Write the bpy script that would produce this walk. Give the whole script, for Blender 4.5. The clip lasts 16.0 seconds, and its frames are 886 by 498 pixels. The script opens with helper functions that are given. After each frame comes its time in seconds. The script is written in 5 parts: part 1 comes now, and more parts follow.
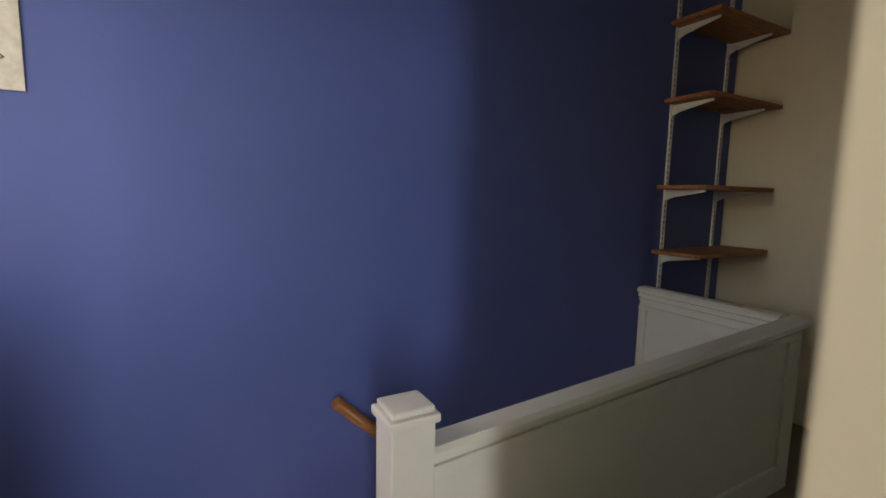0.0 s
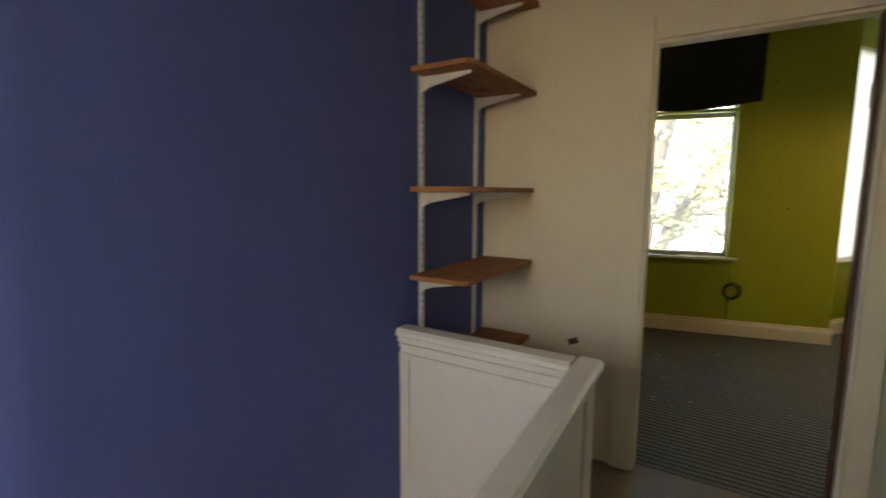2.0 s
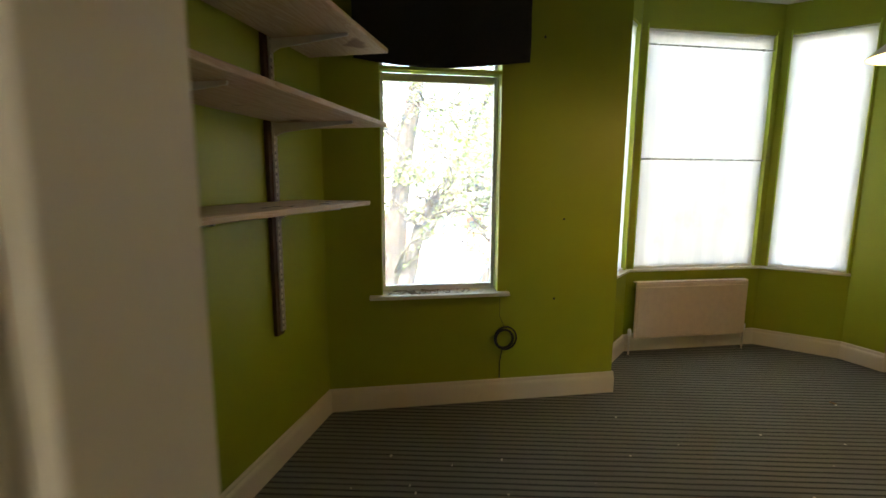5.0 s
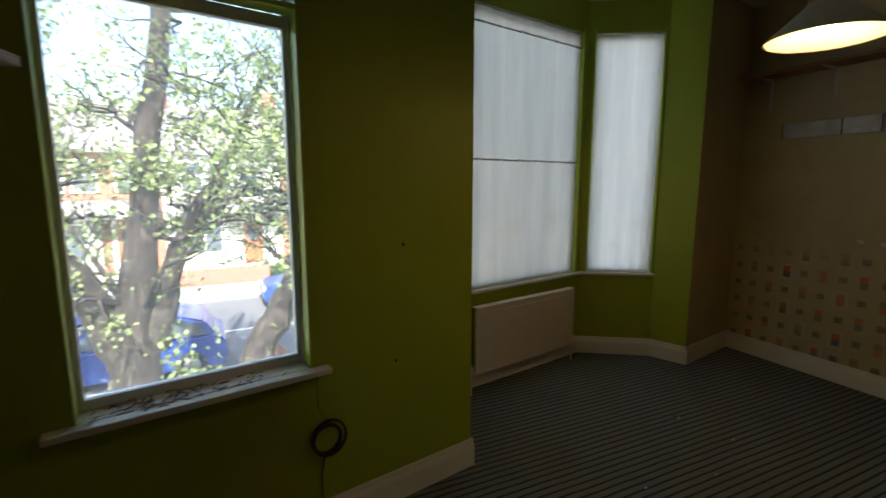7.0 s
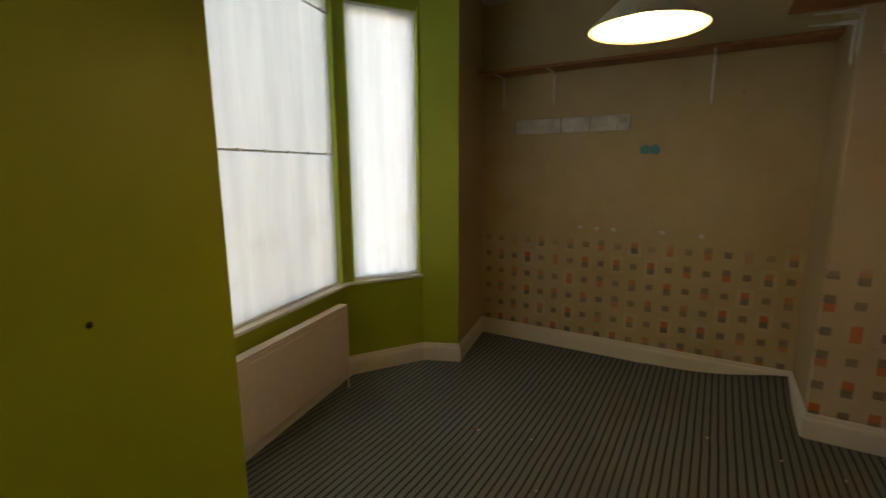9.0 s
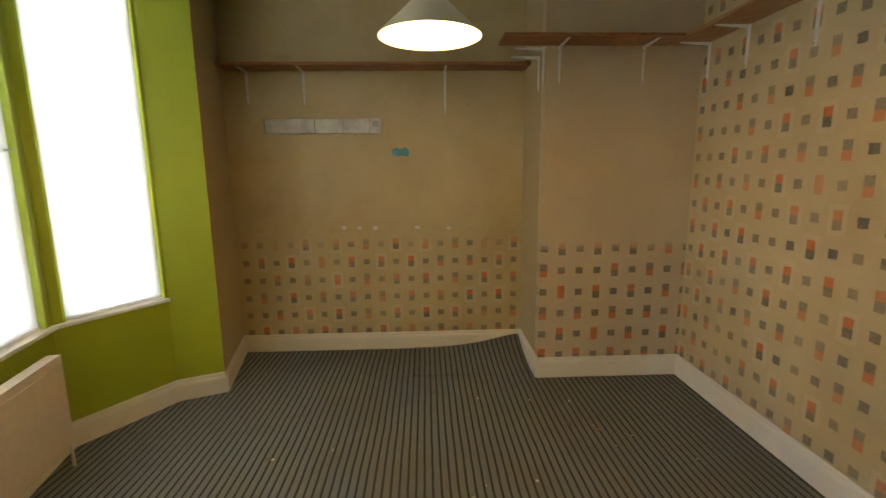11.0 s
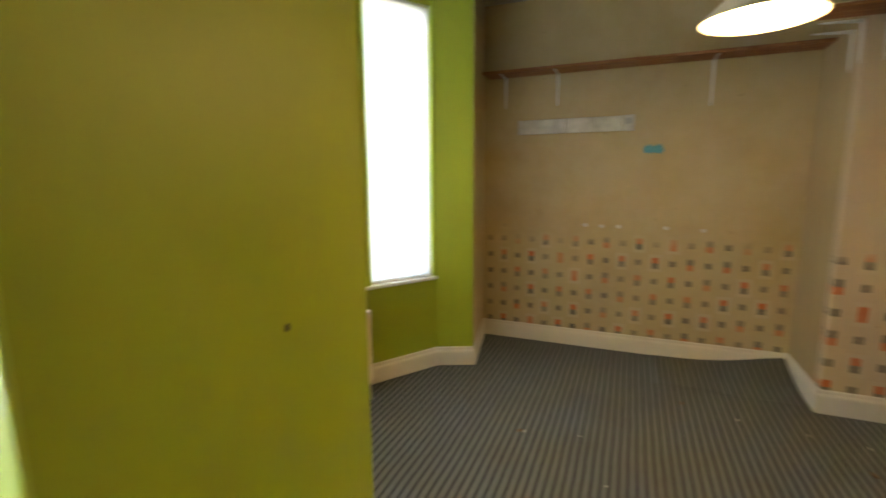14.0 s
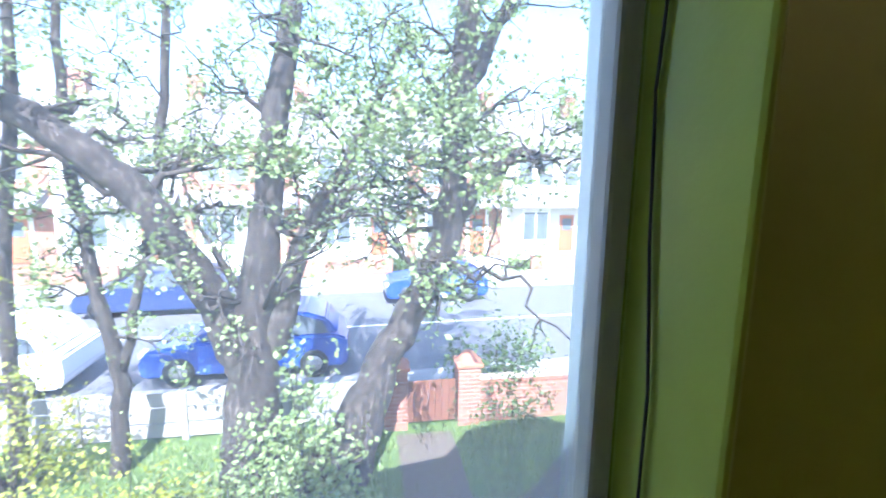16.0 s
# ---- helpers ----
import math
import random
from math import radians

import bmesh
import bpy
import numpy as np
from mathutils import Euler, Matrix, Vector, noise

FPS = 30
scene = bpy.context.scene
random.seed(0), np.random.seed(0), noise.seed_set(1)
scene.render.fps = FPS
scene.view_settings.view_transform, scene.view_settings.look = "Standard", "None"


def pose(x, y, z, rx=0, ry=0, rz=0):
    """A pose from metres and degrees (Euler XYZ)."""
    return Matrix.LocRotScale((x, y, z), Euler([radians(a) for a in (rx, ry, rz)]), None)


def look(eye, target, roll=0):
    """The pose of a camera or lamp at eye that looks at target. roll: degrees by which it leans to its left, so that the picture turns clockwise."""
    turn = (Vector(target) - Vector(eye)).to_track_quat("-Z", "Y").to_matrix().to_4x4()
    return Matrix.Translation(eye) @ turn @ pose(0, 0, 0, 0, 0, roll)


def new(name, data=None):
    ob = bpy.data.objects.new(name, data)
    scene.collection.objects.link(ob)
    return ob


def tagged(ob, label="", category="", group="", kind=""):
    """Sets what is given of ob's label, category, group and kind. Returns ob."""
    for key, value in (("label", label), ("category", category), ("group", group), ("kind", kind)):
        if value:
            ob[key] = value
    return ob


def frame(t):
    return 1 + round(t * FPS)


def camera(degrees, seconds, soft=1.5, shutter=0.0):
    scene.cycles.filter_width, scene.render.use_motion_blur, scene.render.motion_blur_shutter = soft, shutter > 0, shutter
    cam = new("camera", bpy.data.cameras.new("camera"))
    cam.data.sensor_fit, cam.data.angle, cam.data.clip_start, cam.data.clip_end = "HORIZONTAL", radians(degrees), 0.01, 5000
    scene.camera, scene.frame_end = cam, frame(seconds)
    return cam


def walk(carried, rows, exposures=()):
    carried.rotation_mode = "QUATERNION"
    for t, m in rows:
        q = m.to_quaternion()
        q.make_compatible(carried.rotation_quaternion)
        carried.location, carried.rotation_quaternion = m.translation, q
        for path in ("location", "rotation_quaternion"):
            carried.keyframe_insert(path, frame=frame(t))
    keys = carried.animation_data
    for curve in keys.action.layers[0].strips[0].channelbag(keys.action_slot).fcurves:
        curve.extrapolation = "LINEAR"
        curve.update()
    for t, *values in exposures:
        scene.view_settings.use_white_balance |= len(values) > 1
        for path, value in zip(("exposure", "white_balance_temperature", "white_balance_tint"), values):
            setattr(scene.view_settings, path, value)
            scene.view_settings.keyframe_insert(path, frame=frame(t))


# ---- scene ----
cam = camera(88.85, 16.0, shutter=0.4)
# seconds, x, y, z, heading from north, pitch, roll
PATH = [
    (0.0, 3.490, -3.148, 1.268, -60.88, -6.70, -1.18),
    (0.5, 3.285, -3.054, 1.271, -61.08, -6.81, -1.24),
    (1.0, 3.079, -2.869, 1.273, -56.95, -6.97, -1.42),
    (1.5, 2.964, -2.634, 1.305, -45.25, -7.07, -0.71),
    (2.0, 2.914, -2.355, 1.330, -31.72, -7.15, -0.27),
    (2.5, 2.894, -2.034, 1.343, -20.69, -7.21, 0.05),
    (3.0, 2.885, -1.726, 1.362, -11.55, -7.10, 0.49),
    (3.5, 2.925, -1.391, 1.388, -7.63, -7.42, 0.51),
    (3.7, 2.968, -1.244, 1.404, -8.72, -7.91, 0.75),
    (5.8, 2.634, 0.222, 1.430, 6.22, -8.36, -0.43),
    (6.0, 2.636, 0.312, 1.422, 8.76, -7.97, -0.21),
    (6.5, 2.677, 0.560, 1.439, 16.38, -8.04, -0.01),
    (7.0, 2.744, 0.819, 1.468, 24.49, -8.35, -0.00),
    (7.5, 2.821, 1.063, 1.467, 32.57, -8.76, -0.13),
    (8.0, 2.874, 1.257, 1.500, 40.63, -9.27, -0.19),
    (8.5, 2.940, 1.426, 1.518, 49.39, -9.73, -0.03),
    (9.0, 2.993, 1.541, 1.531, 59.00, -10.10, 0.26),
    (9.5, 3.007, 1.603, 1.523, 67.47, -10.00, 0.64),
    (10.0, 3.012, 1.693, 1.535, 77.31, -10.56, 0.43),
    (10.2, 3.003, 1.727, 1.506, 81.47, -10.11, 0.52),
    (12.3, 2.965, 1.816, 1.550, 96.64, -10.73, -0.23),
    (12.5, 2.938, 1.820, 1.565, 96.22, -10.98, 0.00),
    (13.0, 2.901, 1.889, 1.561, 93.53, -11.05, 0.06),
    (13.5, 2.865, 1.983, 1.566, 83.60, -10.94, 0.11),
    (14.0, 2.789, 2.123, 1.466, 67.40, -9.14, 0.42),
    (14.2, 2.754, 2.154, 1.438, 60.10, -8.80, -0.10),
    (14.5, 2.700, 2.190, 1.410, 49.50, -8.40, -0.50),
    (15.0, 2.654, 2.228, 1.483, 33.76, -9.01, 0.77),
    (15.5, 2.708, 2.307, 1.443, 19.03, -9.14, -0.56),
    (16.0, 2.772, 2.386, 1.392, 9.75, -8.87, -0.81),
]
EXPOSURES = [(0, 2.7, 7200, 12), (0.5, 3.3, 7000, 11), (1.0, 3.4, 7000, 11), (1.5, 3.6, 7300, 12), (2.5, 3.7, 7900, 12), (3.7, 3.9, 7900, 12),
             (5.8, 3.2, 6900, 10), (6.5, 2.4, 6800, 10), (7.0, 2.15, 6700, 10), (8.0, 2.0, 6800, 10), (8.6, 2.6, 7100, 12), (9.2, 3.2, 7700, 15), (10.2, 3.9, 7700, 15),
             (12.3, 4.6, 7400, 14), (13.5, 4.5, 7300, 14), (14.5, 4.4, 6700, 11), (15.0, 3.9, 6400, 10), (15.5, 3.1, 5800, 13), (16.0, 2.4, 5400, 16)]
walk(cam, [(t, pose(x, y, z, 90 + p, 0, -h) @ pose(0, 0, 0, 0, 0, -r)) for t, x, y, z, h, p, r in PATH], EXPOSURES)

# ---- light ----
world = bpy.data.worlds.new("sky")
scene.world = world
world.use_nodes = True
wn = world.node_tree.nodes
sky = wn.new("ShaderNodeTexSky")
sky.sky_type = "NISHITA"
sky.sun_disc = False
sky.sun_elevation = radians(45)
sky.sun_rotation = radians(184)
world.node_tree.links.new(sky.outputs[0], wn["Background"].inputs[0])
wn["Background"].inputs[1].default_value = 0.15


def lamp(name, kind, m, energy, colour, size=1.0, size_y=1.0):
    data = bpy.data.lights.new(name, kind)
    data.energy, data.color = energy, colour
    if kind == "AREA":
        data.shape, data.size, data.size_y = "RECTANGLE", size, size_y
    ob = new(name, data)
    ob.matrix_world = m
    return ob


sun = lamp("sun", "SUN", look((0, 0, 0), (0.05, 0.70, -0.71)), 5.0, (1, 0.95, 0.87))
sun.data.angle = radians(0.5)


# ---- materials ----
class Nodes:
    """Small helper to write node materials."""

    def __init__(self, name):
        self.m = bpy.data.materials.new(name)
        self.m.use_nodes = True
        self.t = self.m.node_tree
        self.b = self.t.nodes["Principled BSDF"]
        self.out = self.t.nodes["Material Output"]

    def put(self, sock, v):
        if isinstance(v, bpy.types.NodeSocket):
            self.t.links.new(v, sock)
        elif v is not None:
            sock.default_value = (*v, 1) if isinstance(v, tuple) and len(v) == 3 and sock.type == "RGBA" else v

    def coord(self, which="Object"):
        return self.t.nodes.new("ShaderNodeTexCoord").outputs[which]

    def xyz(self, v):
        n = self.t.nodes.new("ShaderNodeSeparateXYZ")
        self.put(n.inputs[0], v)
        return n.outputs

    def join(self, x, y, z):
        n = self.t.nodes.new("ShaderNodeCombineXYZ")
        for s, v in zip(n.inputs, (x, y, z)):
            self.put(s, v)
        return n.outputs[0]

    def scaled(self, v, sx, sy, sz):
        n = self.t.nodes.new("ShaderNodeMapping")
        self.put(n.inputs[0], v)
        n.inputs["Scale"].default_value = (sx, sy, sz)
        return n.outputs[0]

    def math(self, op, a, b=0.0, c=0.0):
        n = self.t.nodes.new("ShaderNodeMath")
        n.operation = op
        for s, v in zip(n.inputs, (a, b, c)):
            self.put(s, v)
        return n.outputs[0]

    def noise(self, v, scale, detail=3.0, rough=0.6, distortion=0.0):
        n = self.t.nodes.new("ShaderNodeTexNoise")
        self.put(n.inputs["Vector"], v)
        n.inputs["Scale"].default_value, n.inputs["Detail"].default_value = scale, detail
        n.inputs["Roughness"].default_value, n.inputs["Distortion"].default_value = rough, distortion
        return n.outputs[0]

    def white(self, v):
        n = self.t.nodes.new("ShaderNodeTexWhiteNoise")
        n.noise_dimensions = "3D"
        self.put(n.inputs["Vector"], v)
        return n.outputs["Value"]

    def ramp(self, f, *stops):
        n = self.t.nodes.new("ShaderNodeValToRGB")
        e = n.color_ramp.elements
        while len(e) < len(stops):
            e.new(0.5)
        for k, (p, c) in zip(e, stops):
            k.position, k.color = p, (*c, 1) if isinstance(c, tuple) else (c, c, c, 1)
        self.put(n.inputs[0], f)
        return n.outputs[0]

    def mix(self, f, a, b, op="MIX"):
        n = self.t.nodes.new("ShaderNodeMix")
        n.data_type, n.blend_type = "RGBA", op
        self.put(n.inputs[0], f)
        self.put(n.inputs[6], a)
        self.put(n.inputs[7], b)
        return n.outputs[2]

    def done(self, colour=None, rough=None, bump=None, strength=0.2, distance=0.01, metal=None, spec=None):
        self.put(self.b.inputs["Base Color"], colour)
        self.put(self.b.inputs["Roughness"], rough)
        self.put(self.b.inputs["Metallic"], metal)
        self.put(self.b.inputs["Specular IOR Level"], spec)
        if bump is not None:
            n = self.t.nodes.new("ShaderNodeBump")
            n.inputs["Strength"].default_value, n.inputs["Distance"].default_value = strength, distance
            self.put(n.inputs["Height"], bump)
            self.put(self.b.inputs["Normal"], n.outputs[0])
        return self.m


def paint(name, c, rough=0.5, var=0.12, stain=(0.25, 0.2, 0.14), stains=0.0, bump=0.15, scale=1.0):
    n = Nodes(name)
    v = n.coord()
    big = n.noise(v, 1.3 * scale, 4)
    fine = n.noise(v, 45 * scale, 3)
    lo = tuple(x * (1 - var) for x in c)
    hi = tuple(min(1, x * (1 + var * 0.6)) for x in c)
    col = n.ramp(big, (0.3, lo), (0.7, hi))
    if stains:
        spots = n.ramp(n.noise(v, 5 * scale, 6, 0.7, 0.6), (0.60, 0.0), (0.75, 1.0))
        col = n.mix(n.math("MULTIPLY", spots, stains), col, stain)
    r = n.math("ADD", rough - 0.06, n.math("MULTIPLY", big, 0.12))
    return n.done(col, r, n.math("ADD", fine, n.math("MULTIPLY", n.noise(v, 7, 3), 0.8)), bump, 0.004)


def timber(name, a, b, knot, rough=0.55, along="X", scale=1.0):
    n = Nodes(name)
    rnd = n.t.nodes.new("ShaderNodeObjectInfo").outputs["Random"]
    s = {"X": (0.7, 9, 9), "Y": (9, 0.7, 9), "Z": (9, 9, 0.7)}[along]
    v0 = n.coord()
    off = n.join(rnd, n.math("MULTIPLY", rnd, 3.7), n.math("MULTIPLY", rnd, 7.3))
    add = n.t.nodes.new("ShaderNodeVectorMath")
    n.put(add.inputs[0], v0)
    n.put(add.inputs[1], off)
    v = n.scaled(add.outputs[0], *(x * scale for x in s))
    warp = n.noise(v, 1.6, 4, 0.55, 1.4)
    rings = n.math("FRACT", n.math("MULTIPLY", warp, 7.0))
    grain = n.noise(v, 14, 4, 0.7)
    col = n.mix(n.ramp(rings, (0.05, 0.0), (0.75, 1.0), (0.98, 0.1)), b, a)
    col = n.mix(n.math("MULTIPLY", grain, 0.35), col, b)
    kn = n.ramp(n.noise(add.outputs[0], 5.5 * scale, 2, 0.4), (0.69, 0.0), (0.74, 1.0))
    col = n.mix(n.math("MULTIPLY", kn, 0.75), col, knot)
    return n.done(col, n.math("ADD", rough, n.math("MULTIPLY", grain, 0.15)), grain, 0.12, 0.003)


def simple(name, c, rough=0.5, metal=0.0, var=0.1, scale=20, bump=0.1):
    n = Nodes(name)
    v = n.coord()
    f = n.noise(v, scale, 4)
    col = n.ramp(f, (0.3, tuple(x * (1 - var) for x in c)), (0.7, tuple(min(1, x * (1 + var)) for x in c)))
    return n.done(col, n.math("ADD", rough - 0.05, n.math("MULTIPLY", f, 0.1)), f, bump, 0.002, metal)


GREEN = paint("lime_green_emulsion", (0.33, 0.375, 0.018), 0.52, 0.08, (0.16, 0.17, 0.05), 0.15)
BLUE = paint("blue_emulsion", (0.080, 0.113, 0.35), 0.62, 0.08, (0.2, 0.22, 0.4), 0.06)
CREAM = paint("cream_emulsion", (0.70, 0.62, 0.47), 0.55, 0.06, (0.4, 0.33, 0.22), 0.15)
SHEEN = paint("pale_green_white_gloss", (0.70, 0.75, 0.62), 0.42, 0.05, (0.5, 0.5, 0.4), 0.0)
GLOSS = paint("white_gloss_paint", (0.76, 0.73, 0.66), 0.3, 0.05, (0.45, 0.38, 0.28), 0.22)
SKIRT = paint("cream_gloss_paint", (0.74, 0.68, 0.55), 0.35, 0.07, (0.35, 0.28, 0.2), 0.3)
CEIL = paint("ceiling_white", (0.74, 0.73, 0.68), 0.7, 0.05, (0.5, 0.45, 0.35), 0.12)
UPVC = simple("white_window_plastic", (0.78, 0.79, 0.80), 0.35, var=0.03)
# Lighter than the wall green: strong daylight on the reveals is put into the colour.
GREENTRIM = paint("lit_lime_green_gloss", (0.48, 0.58, 0.06), 0.3, 0.06)
PINE = timber("pine_board", (0.44, 0.20, 0.075), (0.27, 0.10, 0.035), (0.10, 0.035, 0.012), along="Y")
PINEX = timber("pine_board_lengthwise", (0.46, 0.25, 0.10), (0.30, 0.13, 0.045), (0.10, 0.035, 0.012), along="X")
PINEZ = timber("pine_upright", (0.52, 0.27, 0.09), (0.36, 0.16, 0.05), (0.12, 0.04, 0.015), 0.35, along="Z")
RAWPINE = timber("pale_unpainted_pine", (0.60, 0.46, 0.32), (0.47, 0.32, 0.19), (0.16, 0.08, 0.04), along="Y")
DARKWOOD = timber("dark_stained_wood", (0.10, 0.045, 0.02), (0.06, 0.025, 0.012), (0.02, 0.01, 0.005), 0.4, along="Z")
HANDRAIL = timber("varnished_handrail", (0.30, 0.12, 0.035), (0.20, 0.07, 0.02), (0.06, 0.02, 0.01), 0.3, along="Y")
BRACKET = simple("white_painted_steel", (0.74, 0.73, 0.70), 0.35, var=0.05)
STEEL = simple("zinc_steel", (0.55, 0.55, 0.53), 0.35, 0.9)
BLACK = simple("black_fabric", (0.012, 0.012, 0.016), 0.75, var=0.3, scale=60)
RUBBER = simple("black_cable", (0.012, 0.012, 0.012), 0.45)
RADMAT = simple("cream_radiator_enamel", (0.68, 0.57, 0.46), 0.35, var=0.05)
LITTER = simple("dry_leaf_litter", (0.16, 0.10, 0.05), 0.8, var=0.5, scale=30)
CHIP = simple("plaster_chips", (0.6, 0.57, 0.5), 0.8, var=0.2)
SHADE = simple("cream_enamel_shade", (0.78, 0.72, 0.58), 0.3, var=0.04)


def papered(name, along, cols, rows_, top, fade, z0, lo=(0.42, 0.31, 0.155), hi=(0.52, 0.405, 0.22), wear=0.3):
    """Buff lining paper with rows of small orange and grey blocks, worn away above a height."""
    n = Nodes(name)
    x, y, z = n.xyz(n.coord())
    u = x if along == "X" else y
    gu = n.math("DIVIDE", u, cols)
    gz = n.math("DIVIDE", n.math("SUBTRACT", z, z0), rows_)
    iu, iz = n.math("FLOOR", gu), n.math("FLOOR", gz)
    fu = n.math("ABSOLUTE", n.math("SUBTRACT", n.math("FRACT", gu), 0.5))
    fz = n.math("SUBTRACT", n.math("FRACT", gz), 0.5)
    ids = n.join(iu, iz, 3.0)
    rnd = n.white(ids)
    rnd2 = n.white(n.join(iu, iz, 11.0))
    odd = n.math("MODULO", n.math("ABSOLUTE", n.math("ADD", iu, iz)), 2.0)
    odd = n.math("GREATER_THAN", odd, 0.5)
    # a few blocks of the orange set are plain
    tall = n.math("MULTIPLY", odd, n.math("GREATER_THAN", rnd, 0.12))
    wob = n.math("MULTIPLY", n.math("SUBTRACT", n.noise(n.coord(), 60, 3), 0.5), 0.07)
    hu = n.math("LESS_THAN", n.math("ADD", fu, wob), 0.2)
    hh = n.math("ADD", 0.15, n.math("MULTIPLY", tall, 0.15))
    hz_ = n.math("LESS_THAN", n.math("ADD", n.math("ABSOLUTE", fz), wob), hh)
    block = n.math("MULTIPLY", hu, hz_)
    flip = n.math("SUBTRACT", n.math("MULTIPLY", n.math("GREATER_THAN", rnd2, 0.4), 2.0), 1.0)
    half = n.math("GREATER_THAN", n.math("MULTIPLY", fz, flip), 0.0)
    orange = n.math("MULTIPLY", tall, n.math("MAXIMUM", half, n.math("GREATER_THAN", rnd, 0.93)))
    v = n.coord()
    scratch = n.noise(v, 90, 4, 0.8)
    grey = n.ramp(scratch, (0.35, (0.085, 0.075, 0.06)), (0.6, (0.17, 0.15, 0.115)), (0.72, (0.4, 0.36, 0.28)))
    org = n.ramp(n.noise(v, 30, 3), (0.3, (0.52, 0.085, 0.012)), (0.75, (0.62, 0.17, 0.035)))
    base = n.ramp(n.noise(v, 1.6, 5), (0.3, lo), (0.7, hi))
    pale_u = n.math("LESS_THAN", fu, 0.40)
    pale = n.math("MULTIPLY", n.math("MULTIPLY", pale_u, n.math("LESS_THAN", n.math("ABSOLUTE", fz), 0.47)), tall)
    pale = n.math("MULTIPLY", pale, n.math("MULTIPLY", n.math("GREATER_THAN", rnd2, 0.55), 0.28))
    patches = n.ramp(n.noise(v, 2.6, 5, 0.7), (0.42, 0.0), (0.6, 0.55))
    worn = n.noise(n.scaled(v, 4, 4, 5), 1.2, 5, 0.65)
    edge = n.math("ADD", n.math("DIVIDE", n.math("SUBTRACT", top, z), fade), n.math("MULTIPLY", n.math("SUBTRACT", worn, 0.5), 1.4))
    keep = n.ramp(edge, (0.0, 0.0), (0.9, 1.0))
    left = n.ramp(n.noise(v, 3.1, 4, 0.6), (0.35, 1.0 - 1.6 * wear), (0.6, 1.0))
    vis = n.math("MULTIPLY", n.math("MULTIPLY", keep, left), n.math("ADD", 1.0 - 1.4 * wear, n.math("MULTIPLY", rnd2, 1.4 * wear)))
    col = n.mix(n.math("MULTIPLY", patches, 0.35), base, (0.60, 0.50, 0.33))
    col = n.mix(n.math("MULTIPLY", pale, keep), col, (0.62, 0.54, 0.38))
    col = n.mix(n.math("MULTIPLY", block, vis), col, n.mix(orange, grey, org))
    marks = n.ramp(n.noise(v, 22, 3, 0.5), (0.73, 0.0), (0.78, 0.6))
    col = n.mix(marks, col, (0.25, 0.17, 0.08))
    return n.done(col, 0.62, n.math("ADD", n.noise(v, 35, 3), n.math("MULTIPLY", n.noise(v, 3, 4), 1.5)), 0.2, 0.004)


PLAIN = paint("buff_lining_paper", (0.46, 0.35, 0.18), 0.62, 0.1, (0.3, 0.22, 0.1), 0.2)
PAPER_E = papered("part_stripped_wallpaper", "Y", 0.124, 0.150, 1.03, 0.2, 0.09, (0.44, 0.325, 0.15), (0.54, 0.425, 0.225), 0.27)
PAPER_B = papered("pinkish_part_stripped_wallpaper", "Y", 0.128, 0.158, 1.02, 0.1, 0.09, (0.52, 0.40, 0.255), (0.60, 0.49, 0.34), 0.14)
PAPER_S = papered("block_pattern_wallpaper", "X", 0.122, 0.155, 4.0, 0.4, 0.11, (0.46, 0.35, 0.185), (0.56, 0.45, 0.26), 0.25)


def carpet():
    n = Nodes("striped_carpet")
    v = n.coord()
    x, y, z = n.xyz(v)
    wob = n.math("MULTIPLY", n.noise(v, 3, 2), 0.012)
    f = n.math("FRACT", n.math("DIVIDE", n.math("ADD", y, wob), 0.041))
    tri = n.math("ABSOLUTE", n.math("SUBTRACT", f, 0.5))
    rough_edge = n.math("MULTIPLY", n.math("SUBTRACT", n.noise(v, 160, 3), 0.5), 0.12)
    line = n.ramp(n.math("ADD", tri, rough_edge), (0.10, 1.0), (0.19, 0.0))
    pile = n.noise(v, 260, 3, 0.7)
    dirt = n.noise(v, 1.7, 6, 0.7)
    g = n.ramp(pile, (0.3, (0.130, 0.137, 0.125)), (0.7, (0.235, 0.245, 0.222)))
    col = n.mix(line, g, (0.042, 0.045, 0.045))
    col = n.mix(n.ramp(dirt, (0.45, 0.0), (0.8, 0.5)), col, (0.10, 0.085, 0.065))
    crumbs = n.ramp(n.noise(v, 38, 2, 0.4), (0.79, 0.0), (0.81, 0.5))
    col = n.mix(crumbs, col, (0.34, 0.31, 0.26))
    return n.done(col, 0.95, n.math("ADD", pile, n.math("MULTIPLY", line, -0.6)), 0.5, 0.006, spec=0.1)


CARPET = carpet()


